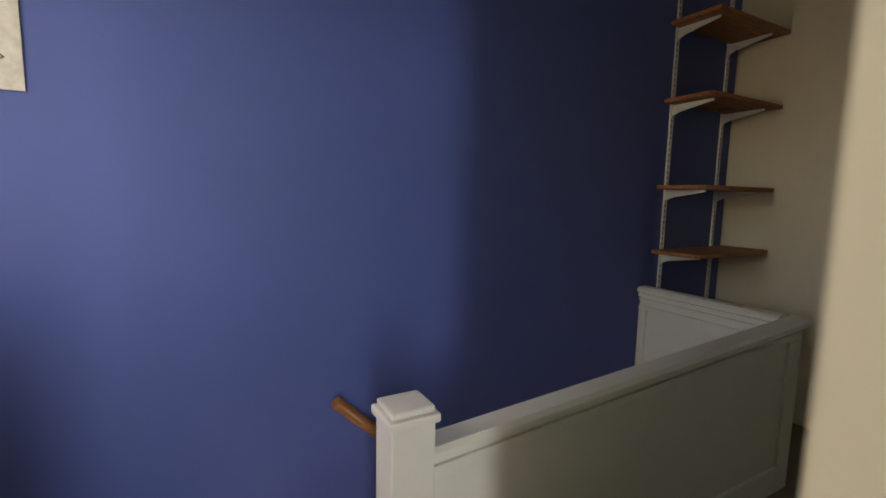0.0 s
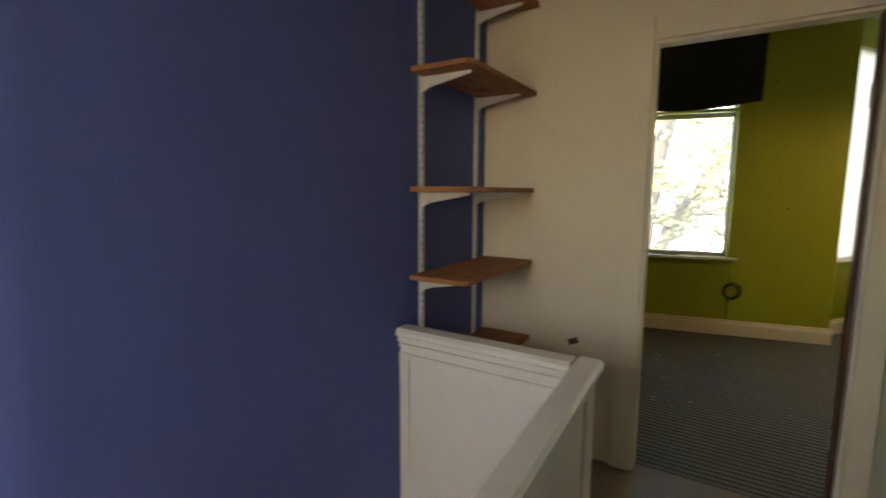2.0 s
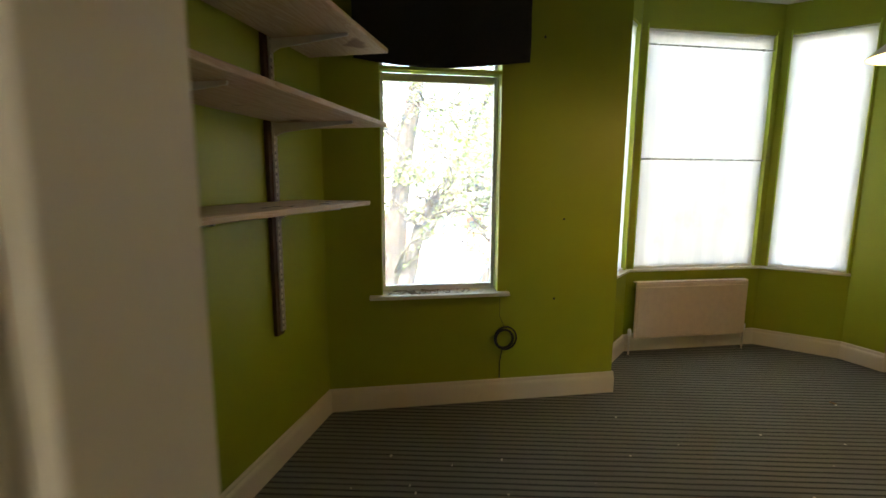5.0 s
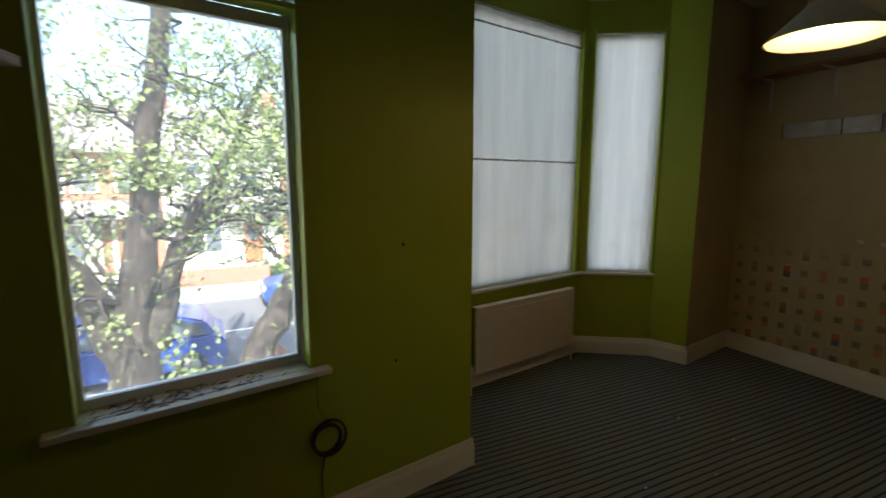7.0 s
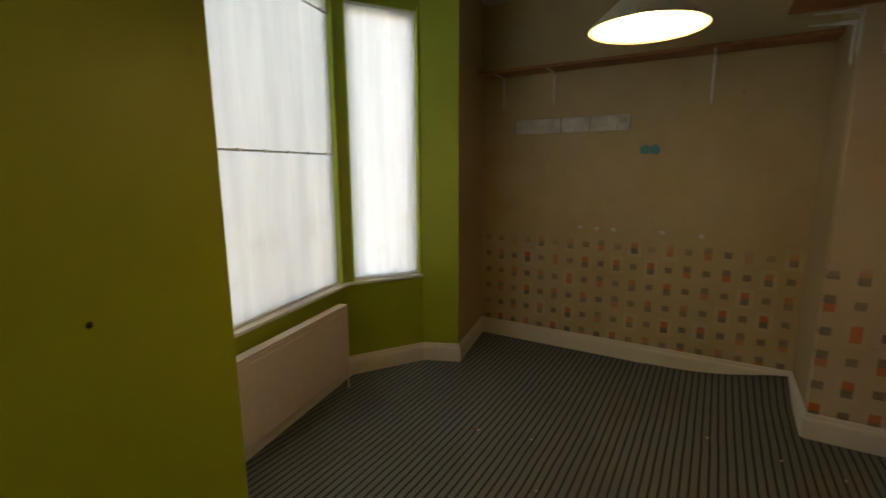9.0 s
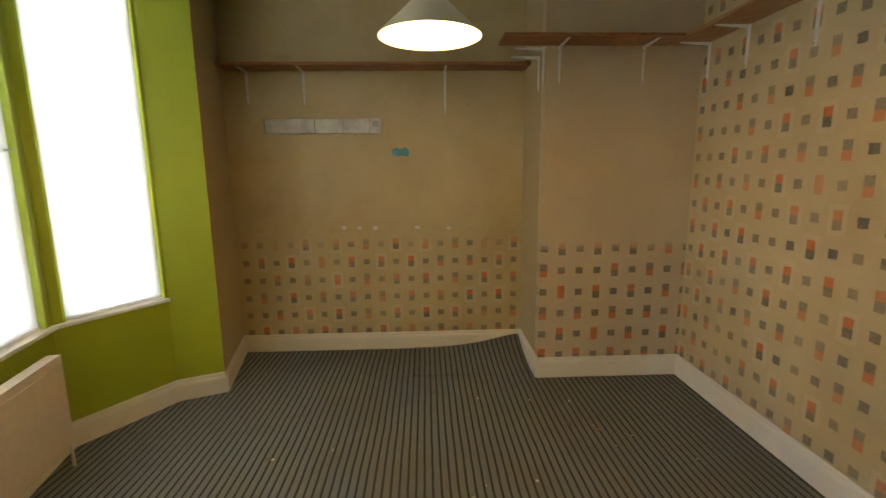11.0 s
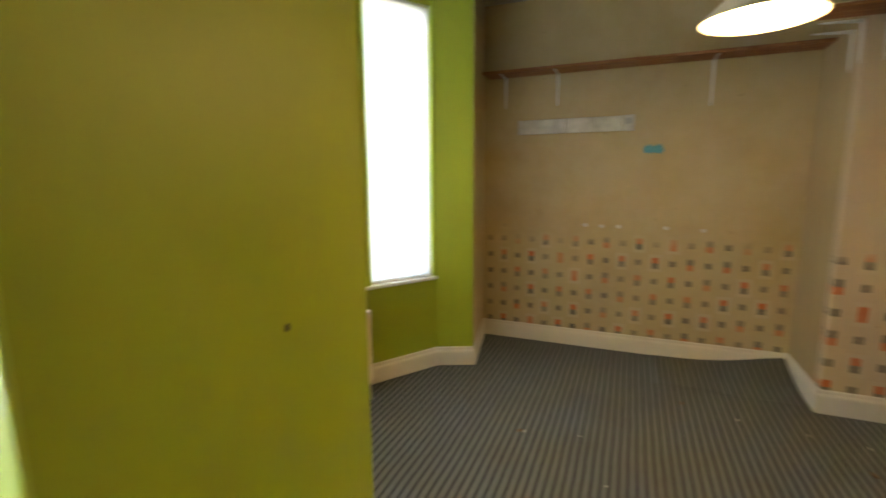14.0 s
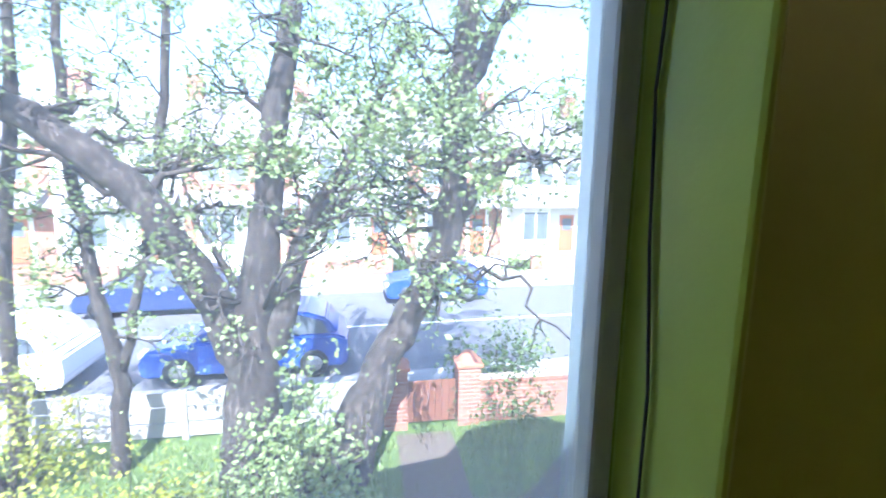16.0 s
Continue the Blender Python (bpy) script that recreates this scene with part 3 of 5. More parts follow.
# ---- bay windows and blinds ----
side_len = math.hypot(0.44, 0.42)
BAYSEG = [(BAY[1], BAY[2]), (BAY[2], BAY[3]), (BAY[3], BAY[4])]
for i, (a, b) in enumerate(BAYSEG):
    d = math.hypot(b[0] - a[0], b[1] - a[1])
    m = FRONT @ pose(a[0], a[1], 0, 0, 0, math.degrees(math.atan2(b[1] - a[1], b[0] - a[0])))
    e0, e1 = (0.015 if i == 0 else 0.05), d - (0.015 if i == 2 else 0.05)
    win = thing("window_%d" % (i + 2), m, "white-framed bay window behind a drawn blind", "window", kind="structure")
    for x0, x1 in ((e0, e0 + 0.04), (e1 - 0.04, e1)):
        bar("window_frame", (x0, 0.07, SILL, x1, 0.12, HEAD), UPVC, win)
    for z0, z1 in ((SILL, SILL + 0.05), (HEAD - 0.05, HEAD)):
        bar("window_frame", (e0 + 0.04, 0.07, z0, e1 - 0.04, 0.12, z1), UPVC, win)
    gl = bar("pane", (e0 + 0.04, 0.095, SILL + 0.05, e1 - 0.04, 0.099, HEAD - 0.05), GLASS, win, "", 0)
    gl.visible_shadow = False
    bar("lining", (e0 - 0.001, -0.004, SILL, e0 + 0.010, 0.07, HEAD + 0.03), GREENTRIM, win)
    bar("lining", (e1 - 0.010, -0.004, SILL, e1 + 0.001, 0.07, HEAD + 0.03), GREENTRIM, win)
    bm = bmesh.new()
    boxm(bm, 0.0, -0.03, SILL - 0.005, d, 0.07, SILL + 0.016, bevel=0.005)
    part("window_sill", bm, GLOSS, win, "narrow white painted sill")
    # blind
    bl = thing("window_blind", m, ("drawn white cloth blind letting soft daylight through", "drawn white cloth blind with a thin rod across its middle")[i == 1] , "blind", "bay window blinds")
    x0, x1, z0, z1 = e0 + 0.004, e1 - 0.004, SILL + 0.03, HEAD - 0.01
    bm = bmesh.new()
    nx, nz = 36, 26
    rows_ = []
    for back in (0, 1):
        grid = [[bm.verts.new((x0 + (x1 - x0) * u / nx,
                               0.028 + 0.0015 * back + 0.004 * math.sin(u * 1.1 + 0.5 * math.sin(w * 0.4)) * (1 - w / nz) ** 0.5 + 0.003 * noise.noise((u * 0.3, w * 0.12, i)),
                               z0 + (z1 - z0) * w / nz)) for u in range(nx + 1)] for w in range(nz + 1)]
        for w in range(nz):
            for u in range(nx):
                q = (grid[w][u], grid[w][u + 1], grid[w + 1][u + 1], grid[w + 1][u])
                f = bm.faces.new(q if not back else q[::-1])
                f.smooth = True
        break
    part("cloth", bm, CLOTH, bl)
    bm = bmesh.new()
    tube(bm, [(x0 - 0.004, 0.03, z1 + 0.006), (x1 + 0.004, 0.03, z1 + 0.006)], 0.012)
    part("roller", bm, UPVC, bl)
    bm = bmesh.new()
    boxm(bm, x0, 0.018, z0 - 0.012, x1, 0.034, z0 + 0.004, bevel=0.003)
    part("hem_bar", bm, GLOSS, bl)
    if i == 1:
        for zz in (1.628, 2.52):
            bm = bmesh.new()
            tube(bm, [(x0, 0.016, zz), (x1, 0.016, zz)], 0.006)
            rod = part("rod", bm, STEEL, bl, "thin grey metal rod")
            for c in range(6):
                xx = x0 + (x1 - x0) * (c + 0.5) / 6
                bm = bmesh.new()
                boxm(bm, xx - 0.014, 0.006, zz - 0.008, xx + 0.014, 0.024, zz + 0.010, bevel=0.003)
                part("clip", bm, UPVC, rod, "white plastic clip")

# ---- black blind over the window ----
bb = thing("black_blind", FRONT, "half-raised black fabric blind with a sagging hem above the window", "blind")
bm = bmesh.new()
nx, nz = 40, 14
grid = []
for w in range(nz + 1):
    row = []
    for u in range(nx + 1):
        fu, fw = u / nx, w / nz
        zb = 2.115 - 0.035 * math.sin(fu * math.pi * 1.2)
        row.append(bm.verts.new((2.15 + 1.05 * fu + 0.02 * (1 - fw) * (0.5 - fu), -0.05 - 0.012 * math.sin(fw * 9) * (1 - fw) - 0.006 * noise.noise((u * 0.3, w * 0.5, 0)), zb + (2.775 - zb) * fw)))
    grid.append(row)
for w in range(nz):
    for u in range(nx):
        f = bm.faces.new((grid[w][u], grid[w][u + 1], grid[w + 1][u + 1], grid[w + 1][u]))
        f.smooth = True
cl = part("cloth", bm, BLACK, bb)
cl.modifiers.new("thickness", "SOLIDIFY").thickness = 0.004
bm = bmesh.new()
boxm(bm, 2.14, -0.045, 2.765, 3.21, 0.0, 2.80, bevel=0.004)
part("head_batten", bm, DARKWOOD, bb)

# ---- radiator ----
rad = thing("radiator", FRONT @ pose(4.379, 0.567, 0), "cream enamelled panel radiator with a dusty top, under the bay window", "radiator")
RW, RZ0, RZ1 = 1.036, 0.15, 0.615
bm = bmesh.new()
boxm(bm, 0, 0, RZ0, RW, 0.018, RZ1, bevel=0.007)
boxm(bm, 0.02, -0.004, RZ0 + 0.03, RW - 0.02, 0.002, RZ1 - 0.03, bevel=0.004)
part("panel", bm, RADMAT, rad)
bm = bmesh.new()
for c in range(34):
    xx = 0.03 + (RW - 0.06) * c / 33
    boxm(bm, xx - 0.004, 0.018, RZ0 + 0.03, xx + 0.004, 0.055, RZ1 - 0.01)
part("fins", bm, RADMAT, rad)
bm = bmesh.new()
boxm(bm, 0.004, -0.001, RZ1 + 0.0005, RW - 0.004, 0.06, RZ1 + 0.012, bevel=0.003)
part("top_grille", bm, RADMAT, rad)
for xx, sg in ((-0.02, -1), (RW + 0.02, 1)):
    bm = bmesh.new()
    tube(bm, [(xx, 0.03, 0.0), (xx, 0.03, RZ0 + 0.03), (xx - sg * 0.03, 0.03, RZ0 + 0.035)], 0.008)
    pipe = part("pipe", bm, GLOSS, rad)
    bm = bmesh.new()
    lathe(bm, [(0.0, RZ0 + 0.02), (0.014, RZ0 + 0.02), (0.016, RZ0 + 0.06), (0.012, RZ0 + 0.075), (0, RZ0 + 0.075)], 14, (xx, 0.03))
    part("valve", bm, UPVC, pipe)
for xx in (0.2, RW - 0.2):
    box_part("wall_bracket", (xx - 0.015, 0.055, RZ0 + 0.05, xx + 0.015, 0.133, RZ1 - 0.08), BRACKET, rad)

# ---- cable coil ----
cable = thing("cable_coil", FRONT, "coil of black cable hanging from the window sill", "cable")
bm = bmesh.new()
pts = [(3.03, 0.06 + 0.008 * math.sin(i * 1.3), 2.05 - i * 0.1) for i in range(14)] + [(3.03, -0.03, 0.735), (3.036, -0.062, 0.72), (3.037, -0.062, 0.66), (3.05, -0.02, 0.58), (3.085, -0.012, 0.50)]
tube(bm, pts, 0.0014, 6)
part("lead", bm, RUBBER, cable)
bm = bmesh.new()
random.seed(4)
for turn in range(6):
    rr, ox, oz = 0.062 + random.uniform(-0.008, 0.012), random.uniform(-0.006, 0.006), random.uniform(-0.006, 0.006)
    tube(bm, [(3.089 + ox + rr * math.cos(a), -0.008 - 0.0035 * turn, 0.425 + oz + rr * 1.05 * math.sin(a)) for a in (2 * math.pi * q / 28 for q in range(29))], 0.0045, 6, False)
part("coil", bm, RUBBER, cable)
bm = bmesh.new()
tube(bm, [(3.075, -0.012, 0.36), (3.06, -0.006, 0.26), (3.062, -0.005, 0.15)], 0.003, 6)
part("tail", bm, RUBBER, cable)

# ---- pendant lamp ----
pl = thing("pendant_lamp", pose(4.62, 1.77, 1.958), "lit pendant lamp with a wide cream enamel cone shade", "lamp")
bm = bmesh.new()
prof = [(0.178, 0.0), (0.174, 0.006), (0.12, 0.055), (0.075, 0.098), (0.056, 0.118)]
lathe(bm, prof + [(r - 0.003, z - 0.002) for r, z in prof[::-1]] + [prof[0]], 48)
part("shade", bm, SHADE, pl)
bm = bmesh.new()
lathe(bm, [(0.057, 0.112), (0.058, 0.125), (0.05, 0.145), (0.035, 0.162), (0.016, 0.172), (0.006, 0.176)], 32)
part("neck", bm, simple("amber_neck", (0.68, 0.42, 0.2), 0.35), pl, "amber-tinted dome neck")
bm = bmesh.new()
tube(bm, [(0, 0, 0.17), (0.002, 0, 0.5), (0, 0, H - 1.958)], 0.0035, 6)
part("flex", bm, UPVC, pl)
bm = bmesh.new()
lathe(bm, [(0.0, H - 1.958 - 0.035), (0.03, H - 1.958 - 0.03), (0.045, H - 1.958 - 0.001)], 24)
part("ceiling_rose", bm, UPVC, pl)
bm = bmesh.new()
lathe(bm, [(0.001, 0.018), (0.018, 0.023), (0.029, 0.042), (0.026, 0.064), (0.014, 0.082), (0.012, 0.112)], 20)
part("bulb", bm, BULB, pl, "glowing warm bulb")


# ---- shelves and brackets ----
def bracket(m, arm=0.2, leg=0.235, label="white painted steel shelf bracket fixed to the wall", group="shelf brackets"):
    """Wall in the local xz plane, arm along +y, top at z 0."""
    ob = thing("shelf_bracket", m, label, "bracket", group)
    bm = bmesh.new()
    a = [(-0.011, 0.0), (0.011, 0.0), (0.006, -leg), (-0.006, -leg)]
    prism(bm, a, 0.0, 0.003)
    prism(bm, [(-0.0015, -0.002), (0.0015, -0.002), (0.0015, -leg + 0.02), (-0.0015, -leg + 0.02)], 0.003, 0.012)
    part("upright", bm, BRACKET, ob)
    bm = bmesh.new()
    boxm(bm, -0.009, 0.003, -0.0035, 0.009, arm, -0.0005, bevel=0.001)
    vs = [bm.verts.new(p) for p in ((-0.0015, 0.003, -0.004), (-0.0015, arm - 0.01, -0.004), (-0.0015, arm - 0.01, -0.008), (-0.0015, 0.02, -0.02), (-0.0015, 0.003, -0.045))]
    vt = [bm.verts.new((0.0015, v.co.y, v.co.z)) for v in vs]
    bm.faces.new(vs)
    bm.faces.new(vt[::-1])
    for q in range(5):
        bm.faces.new((vs[q], vt[q], vt[(q + 1) % 5], vs[(q + 1) % 5]))
    part("arm", bm, BRACKET, ob)
    for zz in (-0.035, -leg + 0.012):
        bm = bmesh.new()
        lathe(bm, [(0.0035, 0.0), (0.003, 0.0018), (0.0, 0.002)], 8)
        bmesh.ops.transform(bm, matrix=pose(0.004, 0.0028, zz, -90), verts=bm.verts)
        part("screw", bm, RUBBER, ob)
    return ob


def board(x0, y0, z, x1, y1, t, material, label, group, clip=0.0):
    bm = bmesh.new()
    pts = [(x0, y0), (x1 - clip, y0), (x1, y0 + clip), (x1, y1), (x0, y1)] if clip else [(x0, y0), (x1, y0), (x1, y1), (x0, y1)]
    slab(bm, pts, z, z + t)
    bmesh.ops.bevel(bm, geom=bm.edges[:], offset=0.0025, segments=1, affect="EDGES")
    return tagged(part("shelf_board", bm, material), label, "shelf", group)


SZ = 2.285
board(EAST - 0.215, BREAST_Y + 0.004, SZ, EAST - 0.003, 3.31, 0.022, PINE, "long brown pine shelf high on the buff wall", "high shelves")
board(BREAST - 0.225, SOUTH + 0.24, SZ + 0.025, BREAST - 0.003, 1.30, 0.02, PINE, "brown pine shelf high on the projecting wall", "high shelves")
board(4.35, SOUTH + 0.003, SZ + 0.026, BREAST - 0.003, SOUTH + 0.225, 0.02, PINEX, "brown pine shelf high on the block-papered wall", "high shelves")
for yy in (3.165, 2.73, 1.624):
    bracket(pose(EAST - 0.0005, yy, SZ - 0.0005, 0, 0, 90), 0.19, 0.25 if yy > 2 else 0.32)
for yy in (0.895, 0.332):
    bracket(pose(BREAST - 0.0005, yy, SZ + 0.0245, 0, 0, 90), 0.2)
for xx, zz in ((6.145, SZ + 0.0245), (6.27, SZ - 0.0005)):
    bracket(pose(xx, BREAST_Y + 0.0005, zz), 0.2)
for xx in (6.01, 5.65, 5.18, 4.62):
    bracket(pose(xx, SOUTH + 0.0005, SZ + 0.0255), 0.2)


def slotted(m, z0, z1, material=BRACKET, group="slotted shelf uprights"):
    """A slotted upright on the wall's local xz plane, facing +y."""
    ob = thing("shelf_upright", m, "slotted white metal shelf upright screwed to the wall", "shelf upright", group)
    bm = bmesh.new()
    boxm(bm, -0.0125, 0.0, z0, 0.0125, 0.006, z1)
    boxm(bm, -0.0125, 0.006, z0, -0.009, 0.011, z1)
    boxm(bm, 0.009, 0.006, z0, 0.0125, 0.011, z1)
    part("channel", bm, material, ob)
    bm = bmesh.new()
    zz = z0 + 0.02
    while zz < z1 - 0.03:
        boxm(bm, -0.0035, 0.0055, zz, 0.0035, 0.0068, zz + 0.016)
        zz += 0.032
    part("slots", bm, RUBBER, ob, "dark slots")
    return ob


def arm_bracket(m, arm, parent):
    bm = bmesh.new()
    vs = [(0.008, -0.001), (arm, -0.001), (arm, -0.012), (0.05, -0.045), (0.008, -0.065)]
    a = [bm.verts.new((-0.004, y, z)) for y, z in vs]
    b = [bm.verts.new((0.004, y, z)) for y, z in vs]
    bm.faces.new(a[::-1])
    bm.faces.new(b)
    for q in range(5):
        bm.faces.new((a[q], a[(q + 1) % 5], b[(q + 1) % 5], b[q]))
    bmesh.ops.recalc_face_normals(bm, faces=bm.faces[:])
    part("arm", bm, BRACKET, parent, "white pressed-steel arm", m)


# landing shelves
for yy in (-0.745, -0.25):
    slotted(pose(BLUE_X + 0.0005, yy, 0, 0, 0, -90), 0.25, 2.55)
for zz, y0, clip in ((0.575, -0.78, 0.0), (0.977, -0.845, 0.02), (1.343, -0.84, 0.03), (1.817, -0.83, 0.02), (2.23, -0.82, 0.0)):
    bd = board(BLUE_X + 0.013, y0, zz - 0.012, 2.088, LAND - 0.003, 0.022, PINE, "reddish pine shelf board with chipped edges, on white arms", "landing shelves", clip)
    for yy in (-0.745, -0.25):
        arm_bracket(pose(BLUE_X + 0.001, yy, zz - 0.0125, 0, 0, -90), 0.24, bd)

# bedroom side shelves, in the frame of the askew side wall
for yy in (-0.53, -1.35):
    ob = slotted(SIDE @ pose(0.0225, yy + 0.012, 0, 0, 0, -90), 0.70, 2.6)
    box_part("batten", (-0.018, -0.022, 0.68, 0.042, -0.0005, 2.62), DARKWOOD, ob, "dark stained timber batten", 0.002)
for zz, y1, xx in ((1.315, -0.31, 0.415), (1.70, -0.25, 0.485), (2.07, -0.18, 0.473), (2.44, -0.25, 0.44)):
    bd = board(0.036, -1.95, zz, xx, y1, 0.022, RAWPINE, "pale unpainted pine shelf board with dark scuffs, on arms", "bedroom shelves", 0.0)
    bd.matrix_basis = SIDE
    for yy in (-0.53, -1.35):
        arm_bracket(pose(0.0235, yy + 0.012, zz - 0.0005, 0, 0, -90), xx - 0.09, bd)
    random.seed(int(zz * 100))
    for q in range(7):
        bm = bmesh.new()
        a, b = random.uniform(xx - 0.16, xx - 0.02), y1 - random.uniform(0.02, 0.8)
        boxm(bm, -0.03, -0.006, 0, 0.03 * random.random(), 0.006, 0.0012, pose(a, b, zz + 0.0221, 0, 0, random.uniform(60, 120)))
        part("scuff", bm, RUBBER, bd, "dark scuff")

# ---- bits on the buff wall ----
DULL = simple("grimy_white_plastic", (0.60, 0.58, 0.52), 0.5, var=0.25, scale=6)
tk = thing("plastic_trunking", pose(EAST - 0.0005, 0, 0), "broken white plastic trunking stuck on the buff wall", "trunking")
for y0, y1, dx in ((2.66, 3.05, 0.02), (2.43, 2.655, 0.026), (2.225, 2.43, 0.021)):
    bm = bmesh.new()
    boxm(bm, -dx, y0, 1.81, 0, y1, 1.925)
    fs = [f for f in bm.faces if f.calc_center_median().x < -dx + 0.001]
    r = bmesh.ops.inset_region(bm, faces=fs, thickness=0.006)
    bmesh.ops.translate(bm, vec=(0.013, 0, 0), verts=[v for f in fs for v in f.verts])
    part("channel", bm, DULL, tk)
bm = bmesh.new()
boxm(bm, -0.03, 2.135, 1.808, 0, 2.22, 1.928, bevel=0.003)
part("end_box", bm, DULL, tk)
box_part("label_plate", (-0.0315, 2.15, 1.86, -0.0295, 2.205, 1.905), simple("grey_plate", (0.4, 0.4, 0.38), 0.5), tk)
PUTTY = simple("blue_putty", (0.10, 0.34, 0.42), 0.7, var=0.2, scale=90)
pt_ = thing("blue_putty_blobs", pose(EAST, 1.985, 1.665), "two torn blobs of blue adhesive putty on the wall", "putty")
random.seed(8)
for dy, sz in ((0.035, 0.034), (-0.03, 0.036)):
    bm = bmesh.new()
    bmesh.ops.create_icosphere(bm, subdivisions=3, radius=sz)
    for v in bm.verts:
        v.co = Vector((v.co.x * 0.18, v.co.y * (1.0 + 0.5 * noise.noise(v.co * 30)), v.co.z * (0.85 + 0.7 * noise.noise(v.co * 38)))) + Vector((-0.004, dy, 0))
    part("blob", bm, PUTTY, pt_)
for yy, zz in ((2.47, 1.055), (2.34, 1.05), (2.21, 1.05), (1.86, 1.05), (1.6, 1.04)):
    bm = bmesh.new()
    bmesh.ops.create_icosphere(bm, subdivisions=2, radius=0.02)
    for v in bm.verts:
        v.co = Vector((v.co.x * 0.12, v.co.y * (1 + 0.6 * noise.noise(v.co * 60 + Vector((yy, 0, 0)))), v.co.z * 0.8)) + Vector((EAST - 0.0015, yy, zz))
    tagged(part("paper_scrap", bm, CHIP), "small white torn paper scrap stuck to the wall", "paper scrap", "paper scraps")
bm = bmesh.new()
boxm(bm, 0, 0, 0, 0.05, 0.006, 0.028, bevel=0.002)
bmesh.ops.transform(bm, matrix=pose(2.30, LAND - 0.006, 0.568, 0, -25, 0), verts=bm.verts)
tagged(part("plaster_chip", bm, DARKWOOD), "dark brown chip in the cream plaster", "chip")

# ---- balustrade and stairs ----
bal = thing("stair_balustrade", pose(0, 0, 0), "boarded white-painted balustrade with a moulded cap round the stairwell", "balustrade")
BZ, BX, BY = 0.775, 2.565, -0.88


def cap_rail(name, x0, y0, x1, y1, wide, dz=0.0):
    bm = bmesh.new()
    prof = [(-wide / 2, -0.03), (-wide / 2, -0.012), (-wide / 2 + 0.012, 0.0), (wide / 2 - 0.012, 0.0), (wide / 2, -0.012), (wide / 2, -0.03)]
    L = math.hypot(x1 - x0, y1 - y0)
    m = pose(x0, y0, BZ, 0, 0, math.degrees(math.atan2(y1 - y0, x1 - x0)) - 90)
    prism(bm, prof, 0, L, m)
    for v in bm.verts:
        v.co.z += dz * (1 - (v.co - Vector((x0, y0, BZ))).length / L) if (v.co - Vector((x0, y0, BZ))).length < L else 0.0
    return part(name, bm, GLOSS, bal)


DIP = -0.105                  # the long cap falls towards the newel


def dipped(name, b, material, bevel=0.0):
    ob = box_part(name, b, material, bal, bevel=bevel)
    for v in ob.data.vertices:
        if v.co.z > 0.4:
            v.co.z += DIP * (1 - (v.co.y + 2.67) / (BY + 2.67))
    return ob


cap_rail("cap_rail", BX, -2.67, BX, BY + 0.045, 0.09, DIP)
cap_rail("cap_rail", BX - 0.045, BY, BLUE_X, BY, 0.09)
dipped("panel", (BX - 0.014, -2.67, -0.02, BX + 0.014, BY, BZ - 0.026), GLOSS)
box_part("panel", (BLUE_X + 0.001, BY - 0.014, -1.6, BX - 0.014, BY + 0.014, BZ - 0.03), GLOSS, bal)
for b in ((BX + 0.014, -2.67, BZ - 0.085, BX + 0.026, BY + 0.02, BZ - 0.055), (BX + 0.014, -2.67, 0, BX + 0.026, BY + 0.02, 0.12), (BX + 0.014, BY - 0.08, 0.12, BX + 0.026, BY + 0.02, BZ - 0.085)):
    dipped("moulding", b, GLOSS, 0.003)
for b in ((BLUE_X + 0.002, BY - 0.036, BZ - 0.058, BX - 0.03, BY - 0.014, BZ - 0.036), (BLUE_X + 0.002, BY - 0.028, BZ - 0.078, BX - 0.03, BY - 0.014, BZ - 0.066), (BLUE_X + 0.002, BY - 0.026, BZ - 0.13, BX - 0.03, BY - 0.014, BZ - 0.108),
          (BLUE_X + 0.002, BY - 0.024, BZ - 0.105, BLUE_X + 0.05, BY - 0.014, -0.1), (BLUE_X + 0.05, BY - 0.026, -0.05, BX - 0.03, BY - 0.014, -0.01),
          (BLUE_X + 0.002, BY - 0.034, -0.13, BX - 0.03, BY - 0.014, -0.1)):
    box_part("moulding", b, GLOSS, bal, bevel=0.003)
bm = bmesh.new()
boxm(bm, BX - 0.05, -2.78, -0.003, BX + 0.05, -2.67, BZ - 0.028, bevel=0.004)
boxm(bm, BX - 0.06, -2.79, BZ - 0.028, BX + 0.06, -2.66, BZ - 0.006, bevel=0.006)
boxm(bm, BX - 0.05, -2.78, BZ - 0.006, BX + 0.05, -2.67, BZ + 0.012, bevel=0.008)
part("newel_post", bm, GLOSS, bal)
bm = bmesh.new()
boxm(bm, BX - 0.03, -2.9, -2.9, BX + 0.03, -0.9, -0.203)
tagged(part("wall_stairwell", bm, GLOSS), "white painted stairwell wall below the landing", "wall", kind="structure")
st = thing("stairs", pose(0, 0, 0), "steep enclosed staircase going down beside the blue wall", "stairs")
for i in range(9):
    box_part("step", (BLUE_X + 0.001, -2.9 + i * 0.22, -0.19 * (i + 1) - 0.2, BX - 0.031, -2.9 + (i + 1) * 0.22, -0.19 * (i + 1)), LANDFLOOR, st)
hr = thing("handrail", pose(0, 0, 0), "varnished wooden handrail descending along the blue wall", "handrail")
bm = bmesh.new()
tube(bm, [(BLUE_X + 0.07, -2.70, 0.485), (BLUE_X + 0.07, -2.5, 0.29), (BLUE_X + 0.07, -1.1, -1.07)], 0.024, 12)
part("rail", bm, HANDRAIL, hr)
for yy, zz in ((-2.5, 0.27), (-1.4, -0.8)):
    bm = bmesh.new()
    tube(bm, [(BLUE_X, yy, zz - 0.06), (BLUE_X + 0.04, yy, zz - 0.06), (BLUE_X + 0.07, yy, zz)], 0.006)
    part("rail_bracket", bm, STEEL, hr)
